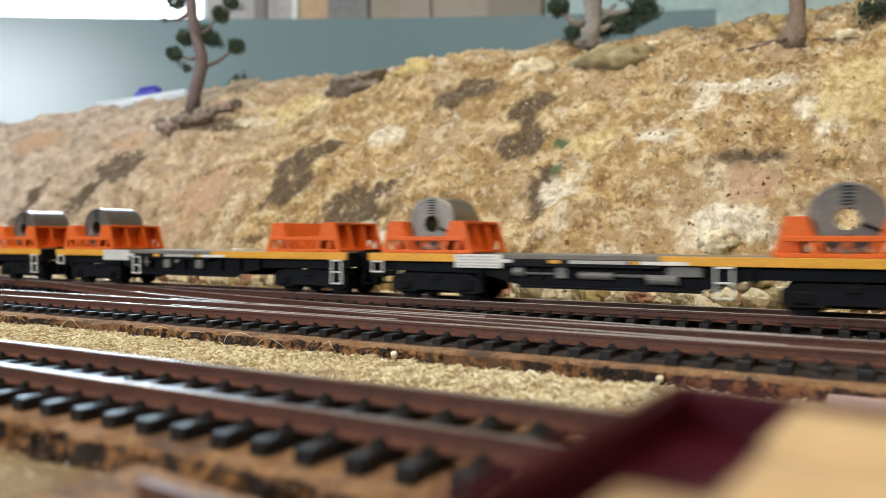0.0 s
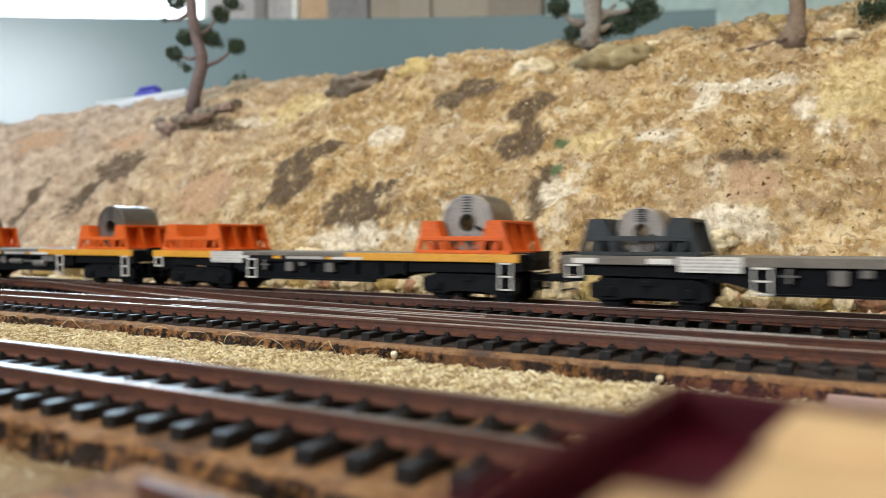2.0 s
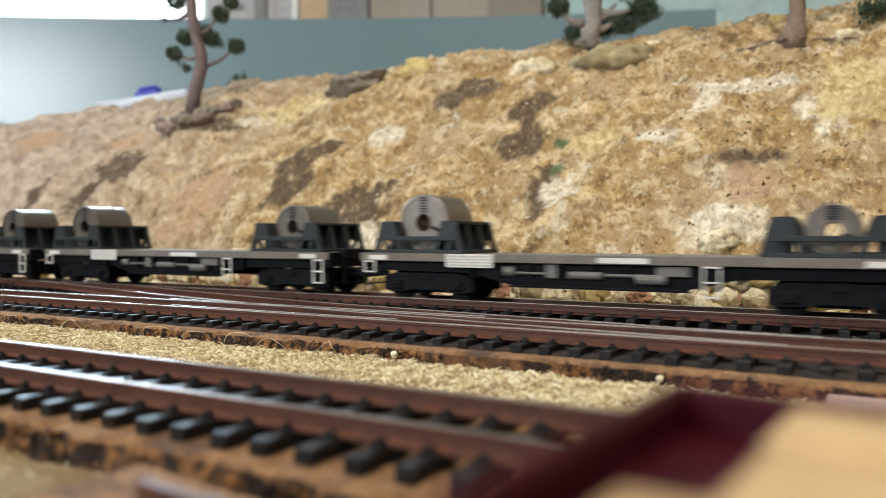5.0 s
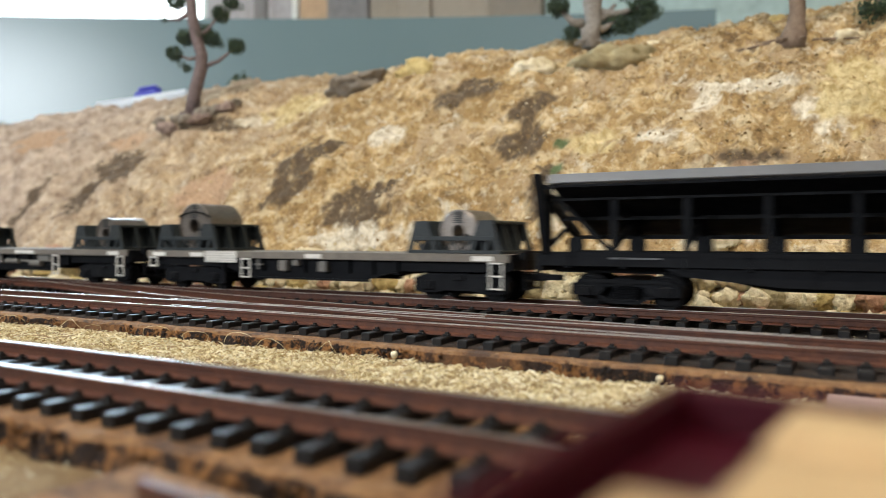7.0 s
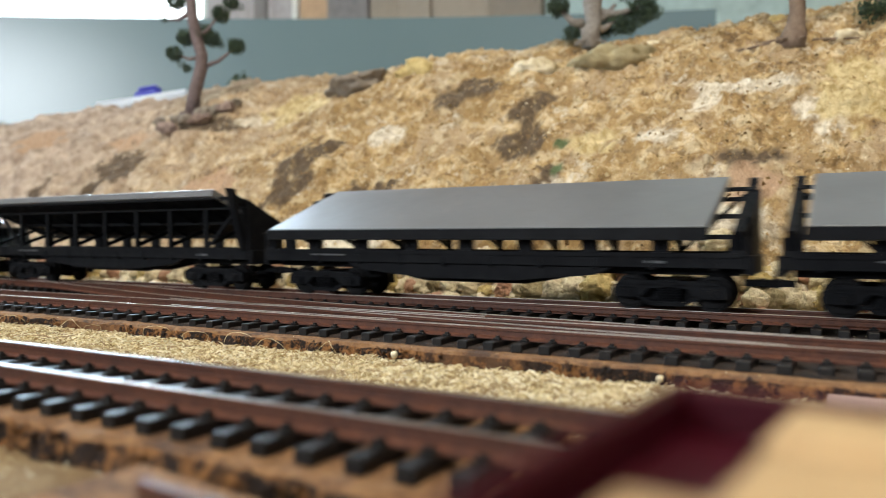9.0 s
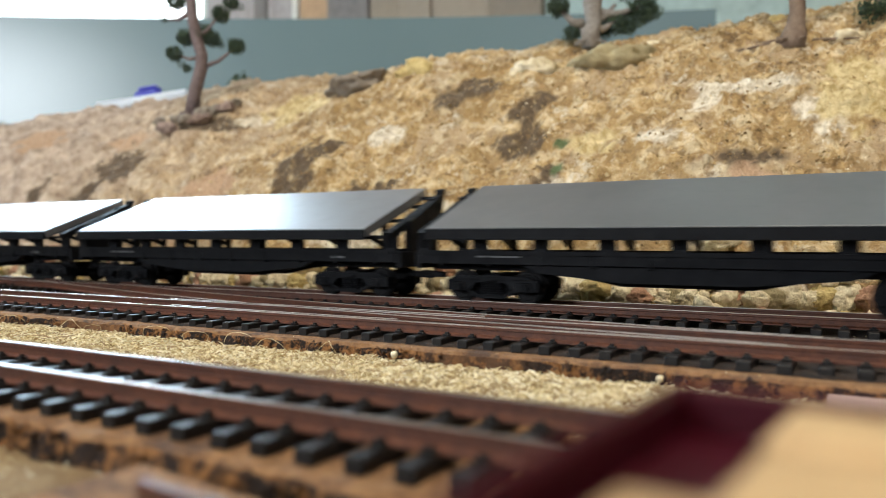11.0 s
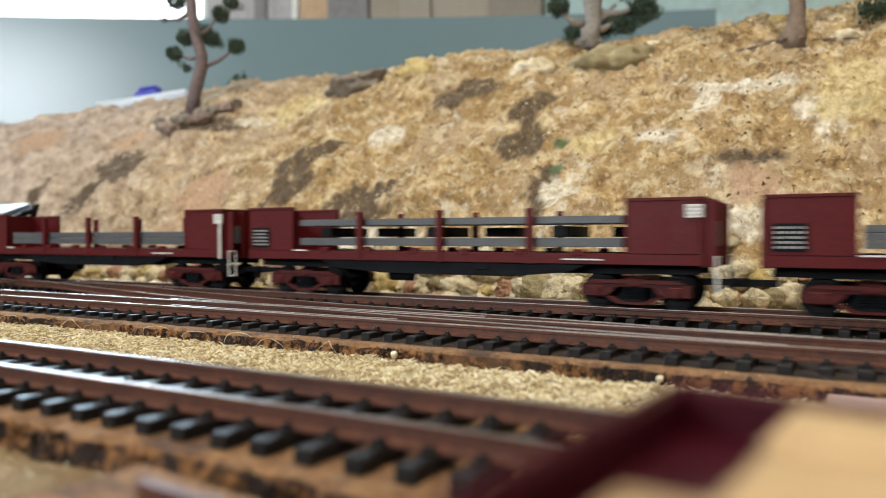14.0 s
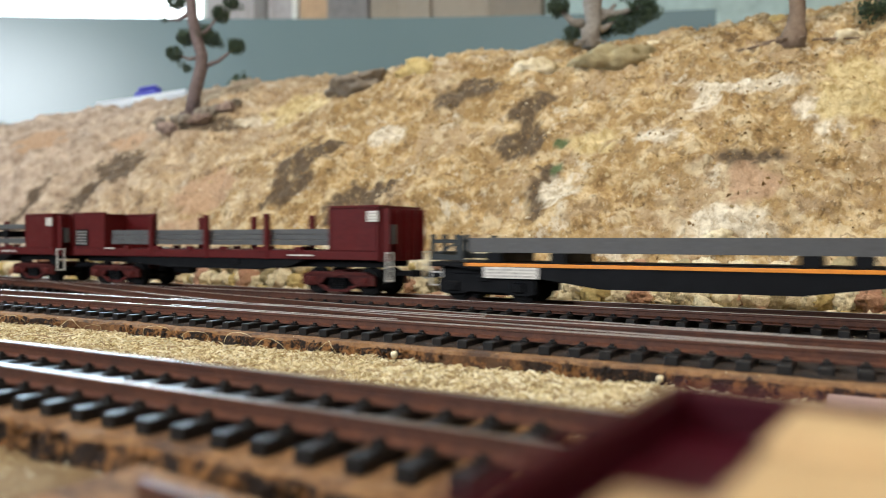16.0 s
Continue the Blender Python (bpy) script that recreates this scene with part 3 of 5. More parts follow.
def track(name, label, y, x0, x1, picked, phase=0.0, worn=True):
    t = empty(name, pose(0, 0, 0), label, "railway track", "model railway tracks")
    for o in (-8.75, 8.75):
        straight_rail(t, y + o, x0, x1, worn)
    base = bmesh.new()
    base.from_mesh(SLEEPER)
    verts = [v.co.copy() for v in base.verts]
    quads = [[v.index for v in f.verts] for f in base.faces]
    base.free()
    rest_v, rest_f = [], []
    x = x0 + 3 + phase
    while x < x1 - 2:
        if picked[0] < x < picked[1]:
            s = part("sleeper", SLEEPER, M_SLEEPER, t)
            s.matrix_basis = pose((x + random.uniform(-0.25, 0.25)) / 1000, y / 1000, 0, 0, 0, random.uniform(-0.8, 0.8))
        else:
            n = len(rest_v)
            rest_v += [v + Vector((x / 1000, y / 1000, 0)) for v in verts]
            rest_f += [[i + n for i in f] for f in quads]
        x += STEP
    if rest_v:
        me = bpy.data.meshes.new("far_sleepers")
        me.from_pydata(rest_v, [], rest_f)
        me.materials.append(M_SLEEPER)
        ob = new("far_sleepers", me)
        ob.parent = t
        tagged(ob, kind="stuff")
    return t


def roadbed(name, x0, x1, y0, y1, label, material=None):
    """A cork strip with ragged, chamfered edges."""
    bm = bmesh.new()
    xs = [x0, -0.62] + list(np.arange(-0.615, 0.1, 0.003)) + [0.11, x1] if x0 < -0.62 else list(np.arange(x0, 0.1, 0.003)) + [0.11, x1]
    rows = []
    for x in xs:
        j = 0.0017 * fbm(x, y0, 0, 90, 5)
        k = 0.0022 * fbm(x, y0, 8, 140, 5)
        rows.append([bm.verts.new(p) for p in ((x, y0 - 0.0012 + k, -0.0052), (x, y0 + j, 0.0012 + 0.3 * k), (x, y0 + 0.001 + j, 0.0019), (x, y1, 0.0019), (x, y1 + 0.002, -0.0052))])
    for a, b in zip(rows, rows[1:]):
        for i in range(4):
            # The front face takes the edge material, which has its shade painted in.
            bm.faces.new((a[i], b[i], b[i + 1], a[i + 1])).material_index = 1 if i == 0 and not material else 0
    bm.faces.new(rows[0])
    bm.faces.new(list(reversed(rows[-1])))
    bed = part(name, bm, material or M_CORK)
    bed.data.materials.append(M_CORK_EDGE)
    return tagged(bed, label, "roadbed", kind="structure")


roadbed("near_roadbed", -3.35, 3.05, 0.0660, 0.1065, "brown cork strip under the near track")
roadbed("yard_roadbed", -3.35, 3.05, 0.1560, 0.2190, "brown cork sheet under the yard tracks, its crumbling edge coloured dark for shade")
# The main bed is coloured dark for the train's shade.
roadbed("main_roadbed", -3.35, 3.05, 0.2235, 0.2690, "dark bed under the main track, the train's shade in its colour", M_SHADED_BED)
# The thin strip paints the shade between the yard sleepers.
roadbed("yard_ballast", -3.34, 3.04, 0.1612, 0.2150, "thin dark strip on the cork, shade between the yard sleepers in its colour", M_SHADED_BED).location.z = 0.0006
SIDING = Matrix.Translation((-0.0119, 0.0321, 0.0)) @ pose(0, 0, 0, 0, 0, -6.2)
roadbed("siding_roadbed", -0.066, 0.38, -0.0210, 0.0210, "brown cork strip under the siding").matrix_basis = SIDING

track("near_track", "rusty model railway track with black moulded sleepers on cork", NEAR, -3340, 3040, (-420, 90), 2.2)
track("yard_track", "rusty yard track with shiny worn rail tops on cork", MID, -3340, 3040, (-560, 60), 4.5)
main = track("main_track", "rusty main track along the foot of the hill", FAR, -3340, 3040, (-680, 60))
siding = track("siding_track", "short rusty siding that ends beside the near track", 0.0, -47, 370, (-60, 90), worn=False)
siding.matrix_basis = SIDING

# crossover rails that leave the yard track and bend back to the main track
turnout = empty("crossover", pose(0, 0, 0), "rusty crossover rails curving from yard track to main track", "railway track", "model railway tracks")
CURVE = [(-12, 169.6), (-60, 174.2), (-100, 178.2), (-138, 182.6), (-170, 187.0), (-205, 193.0), (-235, 199.0), (-262, 205.5), (-295, 214.0), (-330, 223.5), (-362, 231.0), (-400, 234.3)]
bent_rail(turnout, CURVE)
bent_rail(turnout, [(-6, 187.0), (-40, 189.2)] + [(x + 3, y + 17.3) for x, y in CURVE[1:-3]] + [(-335, 240.5), (-372, 247.5), (-410, 251.2)])
bent_rail(turnout, [(-92, 190.4), (-100, 189.4), (-150, 189.0), (-214, 188.8), (-222, 190.2)])
bent_rail(turnout, [(-110, 172.0), (-120, 171.0), (-190, 170.8), (-200, 172.0)])
for i in range(26):
    x = -30 - i * STEP * 1.5
    y = 199 + max(0.0, -x - 160) * 0.10
    s = part("sleeper", box(bmesh.new(), -1.45, 1.45, -9, 9, 1.95, 3.96, 0.25), M_SLEEPER, turnout)
    s.matrix_basis = pose(x / 1000, y / 1000, 0)


# joiners on the yard rails, and odd things lying by the track
yard = [o for o in scene.objects if o.name == "yard_track"][0]
for y in (MID - 8.75, MID + 8.75):
    bm = box(bmesh.new(), -242.5, -237.5, y - 0.7, y + 0.7, 4.45, 6.1, 0.1)
    box(bm, -240.2, -239.8, y - 0.6, y + 0.6, 4.1, 7.06)
    part("rail_joiner", bm, M_RAIL, yard, "dark rail joiner")
bm = box(bmesh.new(), -4.0, 62.0, 137.0, 155.0, -1.6, 0.4, 0.2)
tagged(part("card_strip", bm, M_CARD), "pale pink card strip lying beside the cork", "card")
rng = random.Random(21)
for x, y, r in ((-0.0345, 0.1535, 0.0008), (-0.099, 0.1530, 0.0010), (-0.150, 0.147, 0.0007), (-0.052, 0.128, 0.0008)):
    bm = bmesh.new()
    bmesh.ops.create_icosphere(bm, subdivisions=2, radius=r)
    for v in bm.verts:
        v.co *= 1 + 0.35 * noise.noise(v.co * 900 + Vector((x * 99, 0, 0)))
    o = part("pebble", bm, M_STONE_W, smooth=True)
    o.matrix_basis = pose(x, y, -0.0005 if y < 0.15 else 0.0004)
    tagged(o, "small pale pebble beside the track", "pebble", "pebbles by the track")
for x, y, a in ((-0.225, 0.152, 40), (-0.165, 0.150, 120), (-0.152, 0.154, 70), (-0.118, 0.151, 15), (-0.255, 0.150, 80), (-0.205, 0.146, 155), (-0.185, 0.153, 100), (-0.135, 0.148, 50), (-0.30, 0.151, 20)):
    bm = bmesh.new()
    pts = [(0.009 * (i / 7 - 0.5), 0.003 * math.sin(i * 0.8), 0.0003 + 0.0035 * math.sin(math.pi * i / 7)) for i in range(8)]
    tube(bm, pts, [0.00007] * 8, 4)
    o = part("loose_fibre", bm, M_STRAW)
    o.matrix_basis = pose(x, y, -0.0012, 0, 0, a)
    tagged(o, "thin pale curled fibre by the cork edge", "fibre", "fibres by the track")


# loose straw fibres and crumbs over the ground
def scatter():
    rng = np.random.default_rng(5)
    verts, faces = [], []

    def fibre(x, y, z, size, slim=1.0):
        a = rng.uniform(0, 2 * math.pi)
        d = Vector((math.cos(a), math.sin(a), rng.uniform(-0.15, 0.6))).normalized() * size
        w = Vector((-math.sin(a), math.cos(a), 0)) * size * slim * rng.uniform(0.03, 0.12)
        p = Vector((x, y, z))
        n = len(verts)
        verts.extend((p - w, p + w, p + d, p + d * 0.4 + Vector((0, 0, size * 0.35 * slim))))
        faces.extend(((n, n + 1, n + 3), (n + 1, n + 2, n + 3), (n + 2, n, n + 3), (n, n + 2, n + 1)))
    for lo, hi, count, size in ((0.1075, 0.1560, 62000, 0.0012), (0.1075, 0.1560, 32000, 0.0021), (0.052, 0.0655, 1300, 0.0008), (0.268, 0.305, 5000, 0.0012)):
        for _ in range(count):
            x = float(rng.uniform(-0.60, 0.03)) if lo > 0.1 else float(rng.uniform(-0.22, 0.03))
            y = float(rng.uniform(lo, hi))
            fibre(x, y, -0.0031 + 0.0018 * math.exp(-((y - 0.138) / 0.026) ** 4) + 0.0010 * fbm(x, y, 0, 60, 3), float(size * (0.5 + 1.0 * rng.random() ** 2.0)), 0.45 if size > 0.0018 else 0.9)
    for y0, y1, count in ((0.157, 0.268, 900), (0.067, 0.106, 350)):
        for _ in range(count):
            fibre(float(rng.uniform(-0.55, 0.03)), float(rng.uniform(y0, y1)), 0.0018, float(0.0006 * rng.uniform(0.5, 1.4)))
    me = bpy.data.meshes.new("straw_scatter")
    me.from_pydata(verts, [], faces)
    me.materials.append(M_STRAW)
    return tagged(new("straw_scatter", me), "loose pale straw fibres and crumbs on the ground", "scatter", kind="stuff")


scatter()


def cork_crumbs():
    """Broken dark crumbs along the cut edges of the cork."""
    rng = random.Random(8)
    verts, faces = [], []
    for y, count, x0 in ((0.1556, 1500, -0.58), (0.0656, 700, -0.22)):
        for _ in range(count):
            x = rng.uniform(x0, 0.03)
            if fbm(x, y, 2, 45, 3) < -0.15:
                continue
            s = rng.uniform(0.0004, 0.0013)
            p = Vector((x, y + rng.gauss(0, 0.0006), rng.uniform(-0.0025, 0.0012)))
            n = len(verts)
            verts += [p + Vector((rng.gauss(0, 1), rng.gauss(0, 1), rng.gauss(0, 1))).normalized() * s for _ in range(5)]
            faces += [(n, n + 1, n + 2), (n, n + 2, n + 3), (n, n + 3, n + 1), (n + 1, n + 2, n + 4), (n + 2, n + 3, n + 4), (n + 3, n + 1, n + 4)]
    me = bpy.data.meshes.new("cork_crumbs")
    me.from_pydata(verts, [], faces)
    me.materials.append(M_CORK_EDGE)
    return tagged(new("cork_crumbs", me), "dark broken cork crumbs along the roadbed edges", "crumbs", kind="stuff")


cork_crumbs()


# ---- rolling stock ----
KEPT = {}


def kept(key, make, material, smooth=False):
    """A mesh made once and shared by alike pieces."""
    if key not in KEPT:
        bm = make()
        bmesh.ops.recalc_face_normals(bm, faces=bm.faces[:])
        me = bpy.data.meshes.new(key)
        bm.to_mesh(me)
        bm.free()
        me.materials.append(material)
        if smooth:
            me.shade_smooth()
        KEPT[key] = me
    return KEPT[key]


SPEED = 0.156
MOVING, WHEELS = [], []


def rolling(name, label, category, group, lead, length):
    """A wagon's base at rail height; lead is where its front end stands along the train, mm."""
    ob = empty(name, pose(0, FAR / 1000, HEAD / 1000), label, category, group)
    MOVING.append((ob, (lead + length / 2) / 1000, 0.0, HEAD / 1000))
    return ob


def load(ob, lead, length, y=0.0, z=0.0):
    """A load that rides on the wagon."""
    MOVING.append((ob, (lead + length / 2) / 1000, y / 1000, (HEAD + z) / 1000))
    return ob


def wheel_mesh(r=5.3):
    """A flanged wheel, its outer face towards +y."""
    bm = bmesh.new()
    rod(bm, (0, -0.9, 0), (0, 1.1, 0), r, r - 0.1, 24)
    rod(bm, (0, -1.4, 0), (0, -0.9, 0), r + 0.6, r + 0.6, 24)
    rod(bm, (0, 1.1, 0), (0, 1.5, 0), r - 0.7, r - 1.1, 24)
    rod(bm, (0, 1.5, 0), (0, 2.4, 0), 1.4, 1.1, 10)
    return bm


def side_frame_mesh(style):
    bm = bmesh.new()
    y0, y1 = 11.0, 12.6
    if style == "plain":
        prism(bm, [(-15, 3.4), (-15, 7.8), (-11, 9.6), (11, 9.6), (15, 7.8), (15, 3.4), (12.5, 2.6), (7.5, 2.8), (5, 3.6), (-5, 3.6), (-7.5, 2.8), (-12.5, 2.6)], "y", y0, y1)
    else:
        prism(bm, [(-14, 4.0), (-14, 7.6), (-11, 9.2), (11, 9.2), (14, 7.6), (14, 4.0), (7, 4.0), (4.6, 6.9), (-4.6, 6.9), (-7, 4.0)], "y", y0, y1)
        prism(bm, [(-7.5, 3.9), (-4.2, 1.5), (4.2, 1.5), (7.5, 3.9), (5.6, 3.9), (3.5, 2.6), (-3.5, 2.6), (-5.6, 3.9)], "y", y0, y1)
        prism(bm, [(-12.6, 8.2), (-10.8, 9.0), (10.8, 9.0), (12.6, 8.2), (10.6, 8.0), (-10.6, 8.0)], "y", y1 - 0.1, y1 + 0.7)
    for v in bm.verts:
        v.co.x *= 1.23
    box(bm, -2.0, 2.0, 12.4, 13.4, 7.2, 9.0, 0.2)
    return bm


def axlebox_mesh():
    bm = bmesh.new()
    box(bm, -2.3, 2.3, 12.4, 13.6, 3.6, 7.2, 0.4)
    rod(bm, (0, 13.4, 5.3), (0, 14.2, 5.3), 1.3, 1.2, 10)
    return bm


def springs_mesh():
    bm = bmesh.new()
    box(bm, -3.9, 3.9, 11.2, 12.8, 2.4, 3.0, 0.1)
    for o in (-2.6, 0, 2.6):
        for i in range(5):
            rod(bm, (o, 12.0, 3.0 + i * 0.8), (o, 12.0, 3.5 + i * 0.8), 1.05, 1.05, 8)
        rod(bm, (o, 12.0, 3.0), (o, 12.0, 7.0), 0.7, sides=6)
    return bm


def bogie(parent, x, style, material, rolls=True):
    b = part("bogie", kept("bolster_" + material.name, lambda: box(bmesh.new(), -3.2, 3.2, -12, 12, 7.0, 9.8, 0.3), material), material, parent, "cast side frames round two axles")
    b.matrix_basis = pose(x / 1000, 0, 0)
    # Added black block, so the bright hill does not show through the bogie.
    part("brake_rigging", kept("brake_rigging", lambda: box(bmesh.new(), -6.6, 6.6, -8.6, 8.6, 2.4, 6.9, 0.4), M_BLACK), M_BLACK, b, "added black block that fills the gap between the wheels")
    for turn in (0, 180):
        f = part("side_frame", kept("side_frame_" + style + material.name, lambda: side_frame_mesh(style), material), material, b)
        f.matrix_basis = pose(0, 0, 0, 0, 0, turn)
        if style != "plain":
            f = part("spring_nest", kept("springs", springs_mesh, M_BLACK), M_BLACK, b, "black coil springs")
            f.matrix_basis = pose(0, 0, 0, 0, 0, turn)
        for o in (-12.5, 12.5):
            f = part("axlebox", kept("axlebox_" + material.name, axlebox_mesh, material), material, b)
            f.matrix_basis = pose(o / 1000, 0, 0, 0, 0, turn)
    for o in (-12.5, 12.5):
        for s in (-1, 1):
            w = part("wheel", kept("wheel", wheel_mesh, M_WHEEL), M_WHEEL, b)
            w.matrix_basis = pose(o / 1000, s * 0.0081, 0.0053, 0, 0, 0 if s > 0 else 180)
            if rolls:
                WHEELS.append((w, o / 1000, s))
        a = part("axle", kept("axle", lambda: rod(bmesh.new(), (0, -7, 0), (0, 7, 0), 1.1, 1.1, 8), M_WHEEL), M_WHEEL, b)
        a.matrix_basis = pose(o / 1000, 0, 0.0053)
    return b


def coupler(parent, x, way):
    def make():
        bm = bmesh.new()
        box(bm, -4, 4.6, -1.1, 1.1, 7.6, 9.6, 0.2)
        box(bm, 4.2, 6.6, -2.0, 0.9, 7.2, 10.0, 0.3)
        box(bm, 5.6, 7.4, 0.4, 1.8, 7.4, 9.8, 0.3)
        rod(bm, (3.4, 1.6, 3.0), (3.4, 0.6, 8.0), 0.25, sides=5)
        return bm
    c = part("coupler", kept("coupler", make, M_BLACK), M_BLACK, parent)
    c.matrix_basis = pose(x / 1000, 0, 0, 0, 0, 0 if way > 0 else 180)


def ladder_mesh(wide, tall, rungs):
    bm = bmesh.new()
    for x in (0, wide):
        box(bm, x - 0.3, x + 0.3, -0.25, 0.25, -tall, 0, 0.05)
    for i in range(rungs):
        z = -tall + 0.3 + i * (tall - 0.6) / (rungs - 1)
        box(bm, -0.3, wide + 0.3, -0.5, 0.3, z - 0.28, z + 0.28, 0.05)
    return bm


def ladder(parent, x, y, top, tall=9.0, wide=4.6, rungs=3, material=None, turn=0):
    material = material or M_WHITE
    key = f"ladder_{wide}_{tall}_{rungs}_{material.name}"
    l = part("ladder", kept(key, lambda: ladder_mesh(wide, tall, rungs), material), material, parent, "white step ladder")
    l.matrix_basis = pose(x / 1000, y / 1000, top / 1000, 0, 0, turn)


def notice(parent, x0, x1, z0, z1, y, rows, ground=None, ink=None, name="notice_panel"):
    """A lettered panel: small unreadable lines become plain bars."""
    ground, ink = ground or M_WHITE, ink or M_GREY
    n = part(name, box(bmesh.new(), x0, x1, y - 0.15, y + 0.15, z0, z1, 0.05), ground, parent, "panel with rows of small lettering")
    bm = bmesh.new()
    step = (z1 - z0) / (rows + 0.6)
    out = -1 if y < 0 else 1
    for i in range(rows):
        z = z1 - step * (i + 0.8)
        x = x0 + (x1 - x0) * 0.06
        while x < x1 - (x1 - x0) * 0.12:
            w = min(random.uniform(0.05, 0.2) * (x1 - x0), x1 - 0.06 * (x1 - x0) - x)
            box(bm, x, x + w, *sorted((y + out * 0.15, y + out * 0.2)), z - step * 0.28, z + step * 0.2)
            x += w + 0.04 * (x1 - x0)
    part("lettering", bm, ink, n)
    return n


def chock_mesh():
    """One raised end of a coil cradle: ribbed trapezoid cheeks round a sloped bed, open on the outer side."""
    bm = bmesh.new()
    for y0, y1 in ((-14.6, -13.4), (13.4, 14.6)):
        prism(bm, [(-10.8, 5.2), (-9.0, 11.6), (-3.4, 11.6), (-1.4, 5.2)], "y", y0, y1)
        prism(bm, [(-12.2, 0.3), (-10.7, 5.4), (-8.9, 5.4), (-10.0, 0.3)], "y", y0, y1)
        prism(bm, [(-3.4, 5.4), (-1.5, 5.4), (0.8, 0.3), (-1.2, 0.3)], "y", y0, y1)
        prism(bm, [(-8.6, 5.4), (-7.4, 5.4), (-5.0, 0.3), (-6.4, 0.3)], "y", y0, y1)
    prism(bm, [(-4.4, 10.8), (-3.0, 11.4), (0.6, 1.0), (-0.8, 0.5)], "y", -13.4, 13.4)
    prism(bm, [(-5.6, 0.3), (-5.0, 10.8), (-4.2, 10.8), (-4.6, 0.3)], "y", -13.4, 13.4)
    box(bm, -8.9, -3.2, -14.4, 14.4, 10.6, 11.7, 0.2)
    box(bm, -11.6, -4.6, -13.4, 13.4, 0.3, 1.1, 0.1)
    for y in (-4.8, 4.8):
        prism(bm, [(-11.6, 0.6), (-8.6, 10.8), (-4.6, 10.8), (-4.8, 0.6)], "y", y - 0.7, y + 0.7)
    return bm


def cradle_base_mesh():
    bm = bmesh.new()
    for s in (-1, 1):
        y0, y1 = sorted((s * 14.0, s * 14.9))
        box(bm, -18.8, 18.8, y0, y1, 0.1, 1.3, 0.15)
        box(bm, -16.0, 16.0, y0, y1, 4.6, 6.2, 0.15)
        for x in (-6.5, 0.0, 6.5):
            prism(bm, [(x - 2.6, 1.2), (x - 2.0, 1.2), (x + 0.4, 4.7), (x - 0.4, 4.7)], "y", y0 + 0.1, y1 - 0.1)
            prism(bm, [(x + 2.0, 1.2), (x + 2.6, 1.2), (x + 0.4, 4.7), (x - 0.4, 4.7)], "y", y0 + 0.1, y1 - 0.1)
    for x in (-13, 13):
        box(bm, x - 1.2, x + 1.2, -14, 14, 0.1, 1.2, 0.1)
    return bm


def coil_mesh(r, hole, wide):
    """A steel strip coil: outer drum, open bore, and ring steps of the winding on both faces."""
    bm = bmesh.new()
    sides = 40
    outline = [(hole, -wide / 2), (hole + 0.2, -wide / 2)]
    k = 7
    for i in range(k):
        a = hole + 0.2 + (r - hole - 0.5) * i / k
        b = hole + 0.2 + (r - hole - 0.5) * (i + 1) / k
        d = 0.22 * (i % 2) + 0.12 * ((i * 7) % 3)
        outline += [(a, -wide / 2 + d), (b - 0.05, -wide / 2 + d)]
    outline += [(r, -wide / 2 + 0.3), (r, wide / 2 - 0.3), (r - 0.3, wide / 2), (hole, wide / 2)]
    rings = []
    for j in range(sides):
        a = 2 * math.pi * j / sides
        rings.append([bm.verts.new((q * math.cos(a) / 1000, y / 1000, q * math.sin(a) / 1000)) for q, y in outline])
    for j in range(sides):
        s, t = rings[j], rings[(j + 1) % sides]
        for i in range(len(outline)):
            n = (i + 1) % len(outline)
            bm.faces.new((s[i], t[i], t[n], s[n]))
    return bm


def steel_coil(lead, length, x, r, strap=False, y=0.0):
    z = 19.3 + r * 0.83 if r > 8.5 else 16.9 + r
    c = part("steel_coil", kept(f"coil_{r}", lambda: coil_mesh(r, r * 0.32, 20.0), M_COIL), M_COIL)
    tagged(c, "grey rolled steel coil lying in a wagon cradle", "steel coil", "steel coils on the train")
    hole = r * 0.32
    for i in range(6):
        z0 = hole + 0.5 + i * (r - hole - 0.9) / 6
        k = part("band", kept("coil_band", lambda: box(bmesh.new(), -1.7, 1.7, -10.35, -9.6, 0.0, 0.42), M_GREY), M_GREY, c, "dark packing band on the coil face")
        k.matrix_basis = pose(0, 0, z0 / 1000)
    k = part("lap", kept(f"coil_lap_{r}", lambda: box(bmesh.new(), hole + 0.4, r * 0.9, -10.35, -9.6, -0.55, 0.55), M_BLACK), M_BLACK, c, "dark loose end of the strip")
    k.matrix_basis = pose(0, 0, 0, 0, 24, 0)
    if strap:
        bm = bmesh.new()
        for i in range(40):
            a, b = math.pi * (0.12 + 0.76 * i / 40), math.pi * (0.12 + 0.76 * (i + 1) / 40)
            q = r + 0.12
            rod(bm, (q * math.cos(a), -10.1 + 0.6 * math.sin(i), q * math.sin(a) * 0.35 + r * 0.25), (q * math.cos(b), -10.1 + 0.6 * math.sin(i + 1), q * math.sin(b) * 0.35 + r * 0.25), 0.4, sides=5)
        part("strap", bm, M_BLACK, c, "black strap")
    load(c, lead + x - length / 2, length, y, z)
    return c


